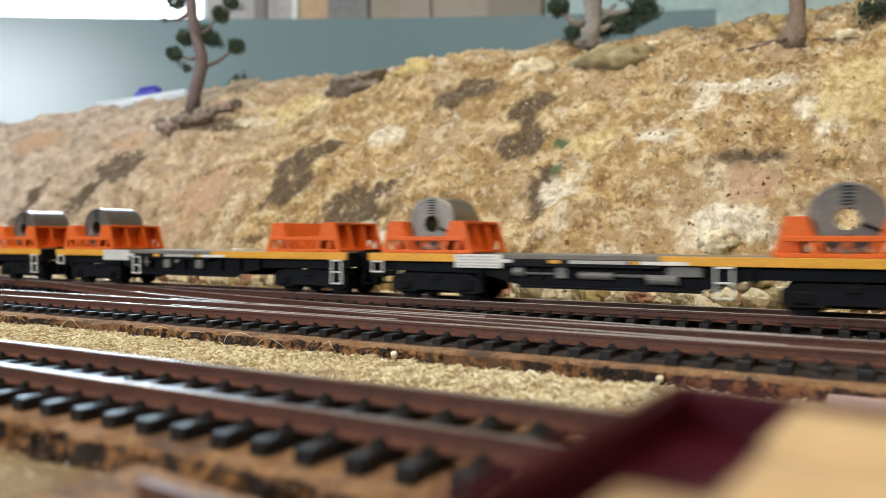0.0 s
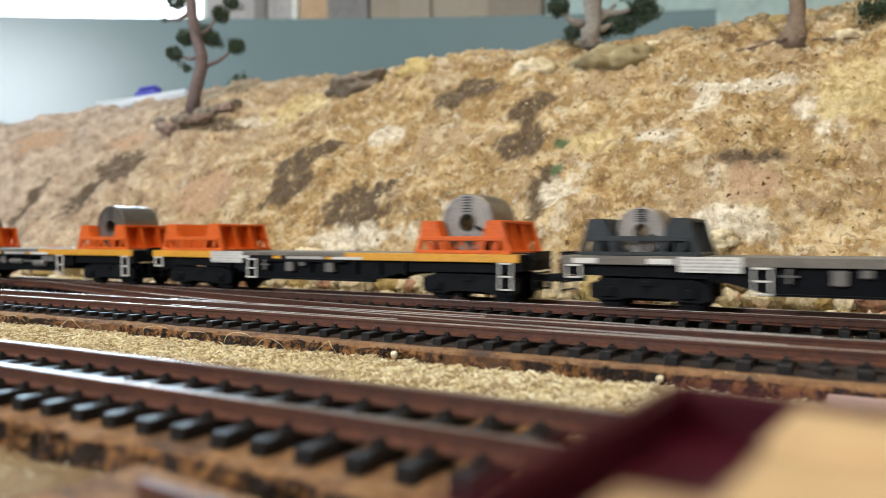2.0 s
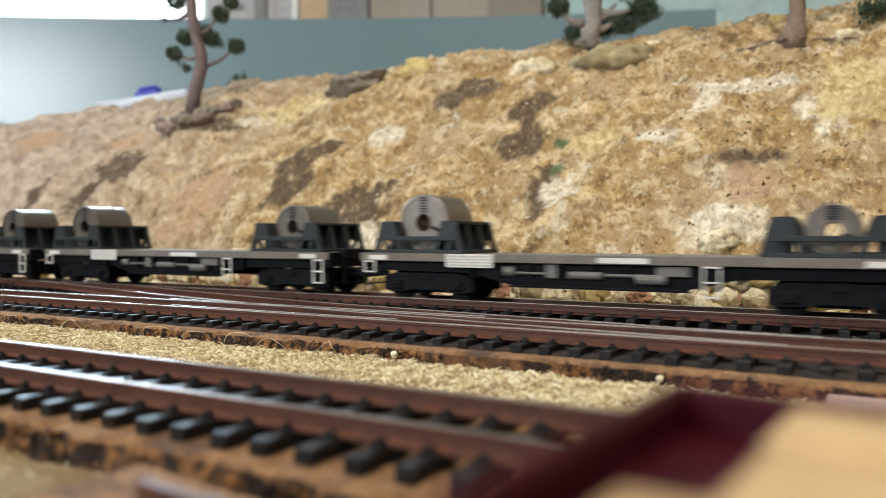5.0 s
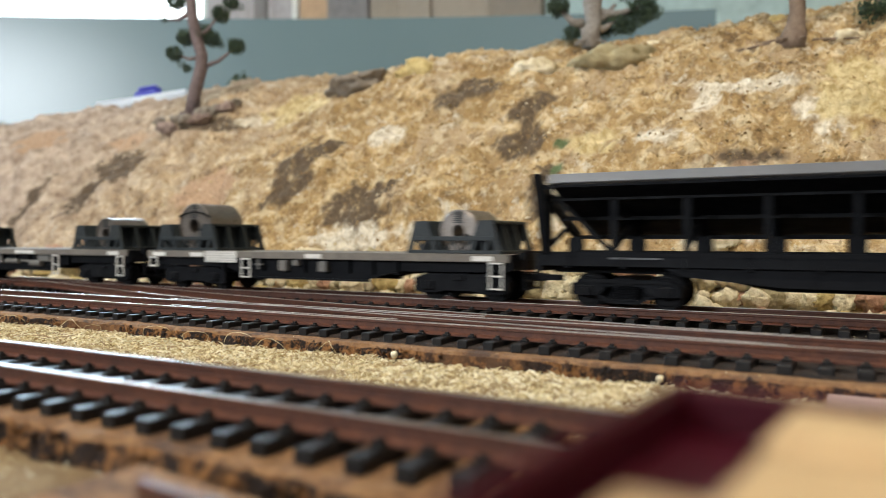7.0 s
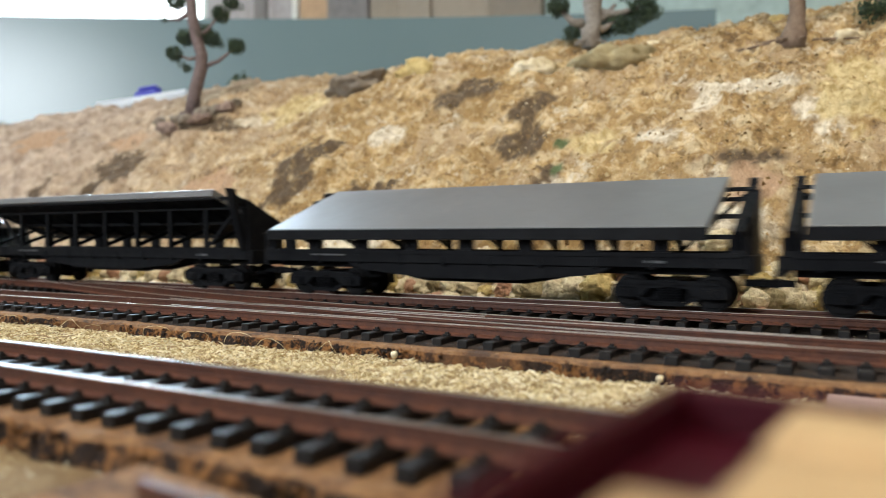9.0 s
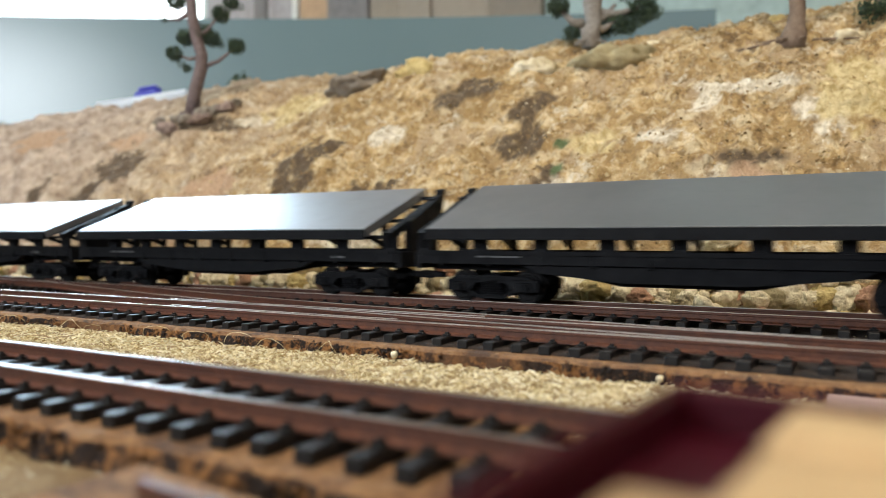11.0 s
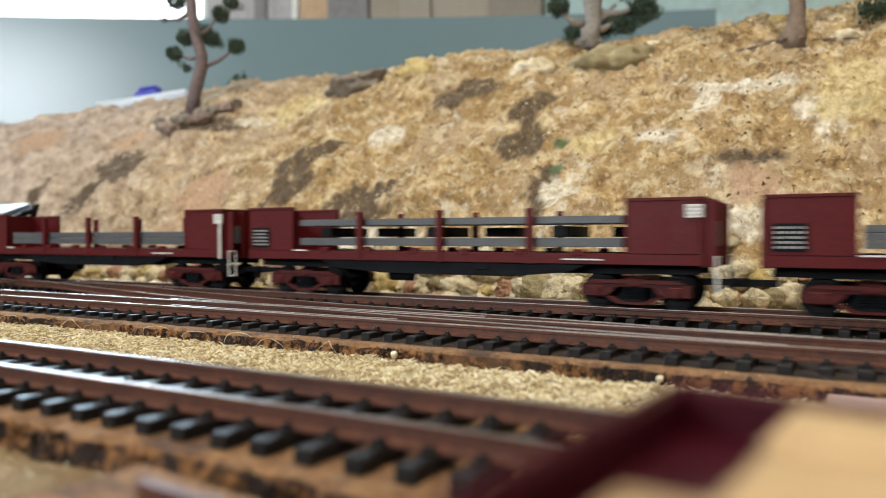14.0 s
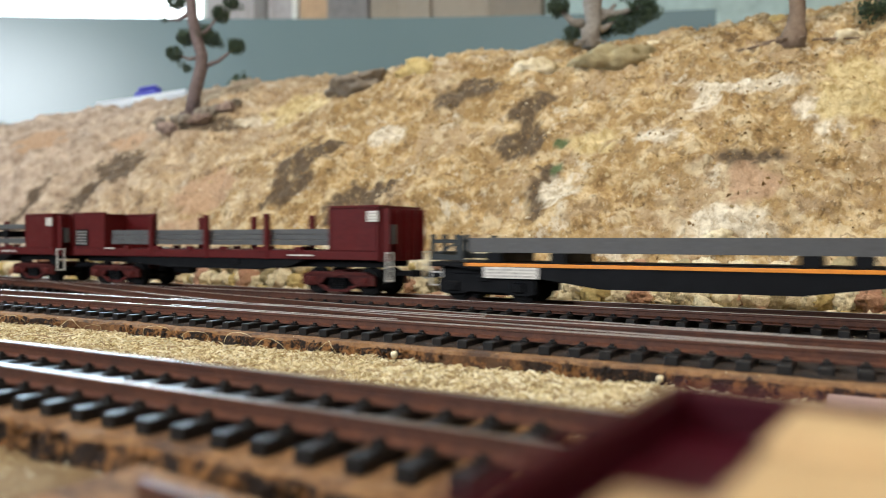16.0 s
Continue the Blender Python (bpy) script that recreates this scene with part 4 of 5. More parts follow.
def coil_wagon(lead, length, colour, side, coils):
    """A long flat wagon with a cradle at each end. side: which of its two flanks is towards the aisle."""
    h = length / 2
    orange = colour == "orange"
    name = ("orange" if orange else "grey")
    paintwork = M_ORANGE if orange else M_GREY
    w = rolling("coil_wagon", f"black flat wagon with {'bright orange' if orange else 'dark grey'} coil cradles and {'yellow' if orange else 'grey'} deck edge", "wagon",
                "coil wagons in the train", lead, length)
    part("deck", box(bmesh.new(), -h, h, -14.6, 14.6, 15.2, 16.7, 0.2), M_DECK, w, "dusty grey deck")
    for s in (-1, 1):
        y0, y1 = sorted((s * 14.6, s * 15.2))
        if orange:
            for x0, x1, m in ((-h, -h + 37, M_YELLOW), (-h + 37, h - 72, M_BLACK), (h - 72, h, M_YELLOW)):
                part("side_sill", box(bmesh.new(), x0, x1, y0, y1, 13.9 if m is M_YELLOW else 12.8, 16.75 if m is M_YELLOW else 15.3, 0.15), m, w)
            part("deck_edge", box(bmesh.new(), -h + 37, h - 72, *sorted((s * 14.6, s * 15.1)), 15.3, 16.74, 0.1), M_DECK, w, "dusty beige deck edge")
            for x, wide, m in ((-18, 4, M_YELLOW), (-38, 7, M_WHITE), (-11, 19, M_FAINT), (9, 2.5, M_YELLOW), (12, 14, M_WHITE)):
                part("marking", box(bmesh.new(), x, x + wide, *sorted((s * 15.2, s * 15.35)), 14.0, 15.1), m, w)
        else:
            part("side_sill", box(bmesh.new(), -h, h, y0, y1, 13.9, 16.75, 0.15), M_DECK, w)
            for x in (-62 if side == "a" else 10, 2, -50, h - 14, -h + 4):
                part("marking", box(bmesh.new(), x, x + 8, *sorted((s * 15.2, s * 15.35)), 14.3, 16.0), M_WHITE, w)

    def frame_mesh():
        bm = bmesh.new()
        for y in (-11.6, 11.6):
            prism(bm, [(-h + 2, 14.0), (-h + 2, 10.4), (-h + 46, 10.0), (-h + 62, 5.9), (h - 62, 5.9), (h - 46, 10.0), (h - 2, 10.4), (h - 2, 14.0)], "y", y - 0.7, y + 0.7)
            box(bm, -h + 60, h - 60, y - 1.6, y + 1.6, 5.6, 6.3)
        box(bm, -h + 2, h - 2, -9, 9, 11.8, 15.1)
        for i in range(9):
            x = -h + 46 + i * (length - 92) / 8
            box(bm, x - 0.5, x + 0.5, -13.8, 13.8, 8.6, 15.0)
        return bm
    part("underframe", kept(f"flat_frame_{length}", frame_mesh, M_BLACK), M_BLACK, w)

    def end_mesh():
        bm = bmesh.new()
        box(bm, -0.6, 0.6, -14.4, 14.4, 11.0, 16.6, 0.15)
        box(bm, 0.4, 3.0, -8.0, 8.0, 14.6, 17.2, 0.2)
        return bm

    for s in (-1, 1):
        e = part("end_beam", kept("flat_end", end_mesh, M_BLACK), M_BLACK, w)
        e.matrix_basis = pose(s * h / 1000, 0, 0, 0, 0, 0 if s > 0 else 180)
        for y in (-7.5, 7.5):
            k = part("step_post", kept("step_post", lambda: box(bmesh.new(), 2.4, 3.0, -0.4, 0.4, 4.0, 17.6), M_BLACK), M_BLACK, e)
            k.matrix_basis = pose(0, y / 1000, 0)
        for z in (4.6, 7.4, 10.2, 17.4):
            k = part("step_rung", kept("step_rung", lambda: box(bmesh.new(), 2.45, 2.95, -7.0, 7.0, -0.3, 0.3), M_BLACK), M_BLACK, e)
            k.matrix_basis = pose(0, 0, z / 1000)
        coupler(w, s * (h + 1), s)
        bogie(w, -h + 27.4 if s < 0 else h - 20.2, "plain", M_BLACK)
    for y in (-15.3, 15.3):
        ladder(w, -h + 2.0, y, 13.9, 4.4, rungs=2)
        ladder(w, h - 7.0, y, 13.9, 9.4)
        notice(w, -h + 37, -h + 55, 12.0, 16.7, y, 4, M_WHITE, M_FAINT)
    y = -13.6
    gear = bmesh.new()
    if side == "a":
        ladder(w, -h + 58, -15.3, 13.9, 8.0)
        box(gear, -h + 65, -h + 69.5, -15.4, -15.0, 11.2, 11.8)
        box(gear, -h + 66.8, -h + 67.6, -15.4, -15.0, 9.4, 13.6)
        box(gear, -12, -8, -15, -12, 9.0, 13.4, 0.3)
        box(gear, -5, -2, -15, -12, 11.2, 13.6, 0.3)
        box(gear, 8, 12, -15, -12, 9.0, 13.2, 0.3)
        part("brake_gear", gear, M_GEAR, w, "pale grey brake rods and cylinders")
    else:
        ladder(w, 34, -15.3, 13.9, 9.6)
        rod(gear, (-28, y, 10.5), (-16, y, 10.5), 0.5)
        rod(gear, (-31, y, 11), (-27, y, 11), 1.7, sides=12)
        box(gear, -16, -12, y - 0.8, y + 1, 9.0, 13.6, 0.3)
        rod(gear, (-8, y, 10.2), (3, y, 10.2), 1.3, sides=12)
        rod(gear, (4, y, 10.4), (20, y, 10.4), 0.6)
        rod(gear, (14, y - 0.4, 9.4), (23, y - 0.4, 9.4), 1.6, sides=12)
        box(gear, 20, 30, y - 1, y + 1, 10.4, 13.5, 0.3)
        part("brake_gear", gear, M_GEAR, w, "pale grey brake rods and cylinders")
    for x in (-h + 24.5, h - 22):
        c = part("cradle", kept("cradle_base_" + name, cradle_base_mesh, paintwork), paintwork, w, f"{'orange' if orange else 'dark grey'} welded coil cradle")
        c.matrix_basis = pose(x / 1000, 0, 0.0167)
        for s in (-1, 1):
            k = part("chock", kept("chock_" + name, chock_mesh, paintwork), paintwork, c)
            k.matrix_basis = pose(s * 6.6 / 1000, 0, 0, 0, 0, 0 if s < 0 else 180)
    for spec, x in zip(coils, (-h + 24.5, h - 22)):
        if spec:
            steel_coil(lead, length, x + h, abs(spec), spec < 0)
    return w


def plate_frame_mesh(h, flip):
    bm = bmesh.new()
    s = -1 if flip else 1
    n = 9
    for i in range(n):
        x = -h + 3 + i * (2 * h - 6) / (n - 1)
        wide = 1.5 if i in (0, n - 1) else 1.0
        prism(bm, [(s * -15, 17.6), (s * -17.5, 24.2), (s * 21.0, 40.2), (s * 21.0, 37.6), (s * -13.4, 22.8), (s * -13.0, 17.6)], "x", x - wide, x + wide)
        prism(bm, [(s * 13.6, 17.0), (s * 15.0, 17.0), (s * 15.0, 38.6), (s * 13.6, 38.0)], "x", x - wide, x + wide)
        prism(bm, [(s * 14.2, 18.0), (s * 14.2, 20.0), (s * -6.0, 27.0), (s * -6.0, 25.4)], "x", x - 0.5, x + 0.5)
        y0, y1 = sorted((s * -15.4, s * -13.6))
        box(bm, x - 2.7, x + 2.7, y0, y1, 16.8, 22.4, 0.15)
        if i == n - 1:
            prism(bm, [(s * -6.0, 17.0), (s * 15.0, 17.0), (s * 15.0, 38.0), (s * -6.0, 28.5)], "x", x + 0.4, x + 3.0)
        if i in (0, n - 1):
            prism(bm, [(s * 13.6, 17.0), (s * 16.2, 17.0), (s * 24.0, 42.6), (s * 21.2, 42.0)], "x", x - wide, x + wide)
    for y, z in ((15.0, 17.2), (15.0, 35.0), (-15.4, 17.2), (20.6, 38.6), (0, 29.0), (-14.5, 22.6)):
        box(bm, -h + 3, h - 3, *sorted((s * y - 0.5, s * y + 0.5)), z - 0.7, z + 0.7)
    for a, b in ((-1, 1), (1, -1)):
        prism(bm, [(a * (h - 4), 36.5), (a * (h - 5.8), 36.5), (a * (h - 25.5), 18.0), (a * (h - 23.5), 18.0)], "y", *sorted((s * 14.0, s * 14.8)))
    return bm


def plate_wagon(lead, length, flip, steel):
    h = length / 2
    w = rolling("plate_wagon", "black bogie wagon with a tilted frame for wide steel plate", "wagon", "plate wagons in the train", lead, length)

    def base():
        bm = bmesh.new()
        box(bm, -h + 1, h - 1, -14.5, 14.5, 15.0, 16.6, 0.2)
        for y in (-14.6, 14.6):
            box(bm, -h + 1, h - 1, y - 0.6, y + 0.6, 13.2, 17.0, 0.2)
        for y in (-7, 7):
            prism(bm, [(-h + 3, 15.0), (-h + 3, 11.0), (-h + 50, 10.8), (-h + 72, 6.6), (h - 72, 6.6), (h - 50, 10.8), (h - 3, 11.0), (h - 3, 15.0)], "y", y - 1, y + 1)
        for y in (-13.4, 13.4):
            prism(bm, [(-h + 40, 13.4), (-h + 46, 10.6), (-h + 74, 8.0), (h - 74, 8.0), (h - 46, 10.6), (h - 40, 13.4)], "y", y - 0.6, y + 0.6)
        for i in range(10):
            x = -h + 10 + i * (length - 20) / 9
            box(bm, x - 0.6, x + 0.6, -15.6, 15.6, 12.6, 16.0)
        for s in (-1, 1):
            box(bm, s * h - 1, s * h + 1, -14.6, 14.6, 11.4, 17.2, 0.2)
        return bm
    part("underframe", kept(f"plate_base_{length}", base, M_BLACK), M_BLACK, w)
    part("tilt_frame", kept(f"plate_tilt_{length}_{flip}", lambda: plate_frame_mesh(h, flip), M_BLACK), M_BLACK, w, "black tilted frame with upright ribs")
    for s in (-1, 1):
        coupler(w, s * (h + 0.5), s)
        bogie(w, -h + 28 if s < 0 else h - 23.5, "cast", M_BLACK)
    n = part("marking", box(bmesh.new(), -h + 24, -h + 40, -15.5, -15.3, 15.6, 16.2), M_SLAB, w)
    n = part("marking", box(bmesh.new(), h - 30, h - 24, -15.5, -15.3, 14.6, 15.4), M_SLAB, w)

    def plate():
        bm = bmesh.new()
        s = -1 if flip else 1
        prism(bm, [(s * -19.6, 22.4), (s * -20.6, 25.7), (s * 24.2, 42.3 if flip else 43.2), (s * 25.0, 39.4 if flip else 39.8)], "x", -h + 7, h - 11)
        bmesh.ops.bevel(bm, geom=bm.edges[:], offset=0.0002, segments=1, affect="EDGES")
        return bm
    s = -1 if flip else 1
    # Added black sheet: stands for the shade on the plate's underside.
    part("bed_sheet", prism(bmesh.new(), [(s * -19.2, 22.1), (s * -19.4, 22.8), (s * 23.4, 38.8), (s * 23.6, 38.1)], "x", -h + 8, h - 12), M_BLACK, w, "added black sheet that keeps the plate's underside dark")
    if not flip:
        part("edge_lip", prism(bmesh.new(), [(-19.8, 21.6), (-21.4, 21.8), (-21.4, 25.2), (-20.7, 25.45)], "x", -h + 6.6, h - 10.6), M_BLACK, w, "black lip along the lower edge")
    p = part("steel_plate", kept(f"plate_{length}_{flip}_{steel.name}", plate, steel), steel)
    tagged(p, f"wide smooth {'dark' if steel is M_PLATE else 'pale'} grey steel plate tilted on a wagon", "steel plate", "plates on the train")
    load(p, lead, length)
    return w


def slab_wagon(lead, length, layers, post):
    h = length / 2
    w = rolling("slab_wagon", "oxide red bogie wagon with high ends and side stakes", "wagon", "red wagons in the train", lead, length)

    def floor_mesh():
        bm = bmesh.new()
        box(bm, -h + 1, h - 1, -13.8, 13.8, 15.6, 17.0)
        for y in (-14.3, 14.3):
            box(bm, -h, h, y - 0.7, y + 0.7, 13.9, 17.4, 0.15)
            for i in range(6):
                x = -h + 39 + i * (length - 78) / 5
                box(bm, x - 1.8, x + 1.8, y - 1.0, y + 1.0, 16.6, 18.7, 0.15)
        return bm
    part("sill_frame", kept(f"red_floor_{length}", floor_mesh, M_RED), M_RED, w)

    def under():
        bm = bmesh.new()
        for y in (-8, 8):
            prism(bm, [(-h + 2, 15), (-h + 2, 11), (-h + 48, 10.6), (-h + 66, 9.0), (h - 66, 9.0), (h - 48, 10.6), (h - 2, 11), (h - 2, 15)], "y", y - 1, y + 1)
        for y in (-13.4, 13.4):
            prism(bm, [(-h + 36, 13.9), (-h + 44, 11.0), (-h + 66, 9.4), (h - 66, 9.4), (h - 44, 11.0), (h - 36, 13.9)], "y", y - 0.5, y + 0.5)
        box(bm, 14, 19, -14.6, 14.6, 11.4, 15.6, 0.2)
        rod(bm, (-24, -9, 8.6), (-14, -9, 8.6), 2.2, sides=12)
        return bm
    part("underframe", kept(f"red_under_{length}", under, M_BLACK), M_BLACK, w)

    def end_wall_mesh():
        bm = bmesh.new()
        box(bm, 22.6, 23.6, -14.4, 14.4, 13.4, 34.4, 0.15)
        box(bm, 22.3, 23.9, -14.8, 14.8, 33.6, 34.6, 0.15)
        return bm

    def wing_mesh():
        bm = bmesh.new()
        box(bm, 0, 22.5, 13.85, 14.95, 17.4, 34.4, 0.15)
        box(bm, 0, 23.9, 13.55, 15.25, 33.6, 34.65, 0.15)
        box(bm, 0, 1.2, 13.6, 15.2, 17.4, 34.0, 0.1)
        box(bm, 1.2, 22.6, 14.9, 15.15, 17.5, 18.0)
        return bm
    for s in (-1, 1):
        e = part("end_wall", kept("red_end", end_wall_mesh, M_RED), M_RED, w, "high red ribbed end wall")
        e.matrix_basis = pose(s * (h - 23.6) / 1000, 0, 0, 0, 0, 0 if s > 0 else 180)
        for y in (-12.6, -6.3, 0, 6.3, 12.6):
            k = part("rib", kept("red_rib", lambda: box(bmesh.new(), -0.15, 0.7, -0.5, 0.5, 13.6, 33.5, 0.1), M_RED), M_RED, e)
            k.matrix_basis = pose(0.0237, y / 1000, 0) @ Matrix.Diagonal((4.2 if s > 0 else 1.0, 1, 1, 1))
        for side in (-1, 1):
            e = part("side_wing", kept("red_wing", wing_mesh, M_RED), M_RED, w)
            e.matrix_basis = pose(s * (h - 23.6) / 1000, 0, 0) @ Matrix.Diagonal((s, side, 1, 1))
        coupler(w, s * (h + 1), s)
        bogie(w, -h + 27 if s < 0 else h - 21.5, "cast", M_RED_DARK)
        for y in (-14.5, 14.5):
            for x in (-34.5, 0.0, 34.5):
                if s > 0:
                    k = part("stake", kept("stake", lambda: box(bmesh.new(), -1.2, 1.2, -1.0, 1.0, 13.7, 32.2, 0.2), M_RED), M_RED, w)
                    k.matrix_basis = pose(x / 1000, y / 1000, 0)
    for y in (-15.4, 15.4):
        notice(w, -h + 2.4, -h + 11.4, 18.6, 26.4, y, 5, M_BLACK, M_INK)
        part("marking", box(bmesh.new(), -h + 24, -h + 31, y - 0.1, y + 0.1, 17.2, 17.7), M_WHITE, w)
        part("marking", box(bmesh.new(), h - 44, h - 31, y - 0.1, y + 0.1, 15.2, 15.7), M_WHITE, w)
        ladder(w, h + 3.4, -15.3 if y < 0 else 11.5, 17.0, 11.0, 3.8, turn=90)
    notice(w, h - 5.4, h - 0.4, 28.4, 32.4, -15.4, 3, M_WHITE, M_FAINT)
    part("end_label", box(bmesh.new(), h - 0.1, h + 3.3, -10.4, -8.6, 20, 27.4), M_SLAB, w)
    if post:
        part("step_post", box(bmesh.new(), h - 2.0, h - 0.8, -16.2, -15.4, 13.4, 29.6, 0.2), M_WHITE, w, "whitened corner post")
    for z0, z1, split in layers:
        for y0, y1 in ((-12.6, -4.6), (-4.0, 4.0), (4.6, 12.6)):
            bm = bmesh.new()
            k = (z1 - z0) / split
            for i in range(split):
                box(bm, -h + 25.2, h - 25.2, y0 + 0.15 * i, y1, z0 + i * k, z0 + (i + 1) * k - 0.12, 0.12)
            s = tagged(part("steel_slab", bm, M_SLAB), "long grey steel slabs stacked on a red wagon", "steel slab", "slabs on the train")
            load(s, lead, length)
    if len(layers) > 1:
        for x in (-52, -4, 44):
            t = tagged(part("timber_bearer", box(bmesh.new(), -2.5, 2.5, -12.6, 12.6, 22.6, 26.2, 0.2), M_BLACK), "dark bearer between two layers of slabs", "bearer", "bearers on the train")
            load(t, lead + x, length)
            t2 = tagged(part("timber_bearer", box(bmesh.new(), -6.5, 6.5, 3.0, 12.4, 22.7, 26.1, 0.2), M_BLACK), "dark bearer between two layers of slabs", "bearer", "bearers on the train")
            load(t2, lead + x + 20, length)
    return w


def beam_wagon(lead, length):
    h = length / 2
    w = rolling("beam_wagon", "dark grey flat wagon with an orange side stripe", "wagon", "", lead, length)
    bm = box(bmesh.new(), -h, h, -14.0, 14.0, 12.2, 13.9, 0.2)
    for y in (-9, 9):
        prism(bm, [(-h + 2, 13), (-h + 2, 9.8), (-h + 44, 9.6), (-h + 62, 5.6), (h - 62, 5.6), (h - 44, 9.6), (h - 2, 9.8), (h - 2, 13)], "y", y - 1, y + 1)
    for y in (-14.2, 14.2):
        prism(bm, [(-h + 4, 13.0), (-h + 44, 8.6), (-h + 62, 6.0), (h - 62, 6.0), (h - 44, 8.6), (h - 4, 13.0)], "y", y - 0.5, y + 0.5)
    part("underframe", bm, M_BLACK, w)
    for s in (-1, 1):
        part("side_stripe", box(bmesh.new(), -h + 15, h - 15, *sorted((s * 14.8, s * 15.2)), 12.5, 13.7, 0.1), M_STRIPE, w, "orange side stripe")
        coupler(w, s * (h + 1), s)
        bogie(w, -h + 21.5 if s < 0 else h - 21.5, "plain", M_BLACK)
        x = s * (h - 1.2)
        end = part("bulkhead", box(bmesh.new(), x - 0.6, x + 0.6, -14, 14, 14.4, 17.4, 0.1), M_GREY, w, "low dark grey end frame")
        part("rail", box(bmesh.new(), x - 0.6, x + 0.6, -14, 14, 20.6, 21.8, 0.1), M_GREY, end)
        for y in (-13.4, -5, 5, 13.4):
            part("post", box(bmesh.new(), x - 0.8, x + 0.8, y - 0.8, y + 0.8, 14.4, 23.6, 0.1), M_GREY, end)
        for a in (-1, 1):
            for z0, z1 in ((14.5, 16.4), (20.5, 21.7)):
                part("rail", box(bmesh.new(), *sorted((s * (h - 13.5), s * (h - 2.1))), a * 13.8 - 0.5, a * 13.8 + 0.5, z0, z1), M_GREY, end)
            part("post", box(bmesh.new(), *sorted((s * (h - 13.6), s * (h - 11.4))), a * 13.8 - 0.65, a * 13.8 + 0.65, 14.45, 23.2), M_GREY, end)
            part("brace", prism(bmesh.new(), [(s * (h - 2), 16.2), (s * (h - 3.6), 16.2), (s * (h - 11.6), 20.6), (s * (h - 10), 20.6)], "y", a * 13.8 - 0.4, a * 13.8 + 0.4), M_GREY, end)
    notice(w, -h + 22, -h + 42, 8.6, 12.4, -15.0, 3, M_WHITE, M_FAINT)
    ladder(w, -h - 1.6, -10, 15.0, 10.0)
    for x in (-h + 25, -h + 48, h - 61, h - 48, h - 25):
        part("bolster", box(bmesh.new(), x - 2, x + 3.5, -14.9, 14.9, 13.7, 17.25, 0.2), M_BLACK, w)
    for y0, y1 in ((-13.4, -5.0), (-4.2, 4.2), (5.0, 13.4)):
        bm = bmesh.new()
        prism(bm, [(y0, 17.3), (y1, 17.3), (y1, 18.0), ((y0 + y1) / 2 + 3, 18.2), ((y0 + y1) / 2 + 3, 21.4), (y1, 21.6), (y1, 22.3), (y0, 22.3), (y0, 17.5)], "x", -h + 15.5, h - 15.5)
        b = tagged(part("steel_beam", bm, M_BEAM), "long grey steel beam lying on the flat wagon", "steel beam", "beams on the train")
        load(b, lead, length)
    return w


def train():
    L = 179.5
    coil_wagon(-541.0, L, "orange", "a", (0, 9.4))
    coil_wagon(-348.5, L, "orange", "a", (9.6, 0))
    coil_wagon(-159.0, L, "orange", "b", (9.8, 10.2))
    coil_wagon(34.5, L, "orange", "a", (0, 10.2))
    coil_wagon(229.0, L, "grey", "a", (7.6, 10.0))
    coil_wagon(422.5, L, "grey", "b", (10.2, 9.0))
    coil_wagon(617.5, L, "grey", "b", (10.4, 7.6))
    coil_wagon(811.0, L, "grey", "a", (-10.0, 7.8))
    for i, lead in enumerate((1001.0, 1194.0, 1386.0, 1578.5)):
        plate_wagon(lead, 184.0, i == 0, M_PLATE if i == 3 else M_PLATE_PALE)
    slab_wagon(1770.0, 180.5, ((19.4, 25.2, 2),), True)
    slab_wagon(1965.0, 180.5, ((19.4, 22.4, 1), (27.0, 29.6, 1)), False)
    slab_wagon(2161.5, 180.5, ((19.4, 26.0, 3),), False)
    beam_wagon(2363.0, 183.0)


train()


def open_wagon():
    """The open wagon on the siding, close to the eye, loaded with pale timber."""
    w = empty("open_wagon", SIDING @ pose(0, 0, HEAD / 1000), "dark maroon open wagon loaded with pale timber", "wagon")
    part("floor", box(bmesh.new(), 0.6, 150, -15.6, 15.6, 9.85, 10.3, 0.1), M_MAROON, w)
    for y in (-16, 16):
        part("side", box(bmesh.new(), 0, 150.6, y - 0.6, y + 0.6, 5.4, 13.3, 0.4), M_MAROON, w)
        for x in range(12, 150, 14):
            part("rib", box(bmesh.new(), x - 0.7, x + 0.7, *sorted((y + math.copysign(0.6, y), y + math.copysign(1.3, y))), 5.4, 12.7, 0.15), M_MAROON, w)
    for x in (0.6, 150):
        part("end", box(bmesh.new(), x - 0.6, x + 0.6, -15.4, 15.4, 5.4, 13.25, 0.4), M_MAROON, w)
    part("underframe", box(bmesh.new(), 4, 146, -6, 6, 5.0, 6.3, 0.2), M_BLACK, w)
    for x in (26, 125):
        bogie(w, x, "cast", M_BLACK, rolls=False)
    return w


open_wagon()


def timber_load():
    rng = random.Random(3)
    for y0, y1, x0, tops in ((-14.8, -8.4, 3.0, (11.2, 12.2)), (-8.0, -2.2, 3.8, (11.3, 12.4)), (-1.8, 6.6, 6.4, (11.2, 12.3)), (7.0, 14.6, 6.8, (11.5, 12.9))):
        z0 = 10.35
        for z1 in tops:
            t = part("timber_baulk", box(bmesh.new(), x0 + rng.uniform(0, 0.8), 145 - rng.uniform(0, 4), y0, y1, z0, z1, 0.5), M_PINE)
            t.matrix_basis = SIDING @ pose(0, 0, HEAD / 1000)
            tagged(t, "pale sawn timber baulk in the maroon wagon", "timber", "timber in the open wagon")
            z0 = z1 + 0.02


timber_load()


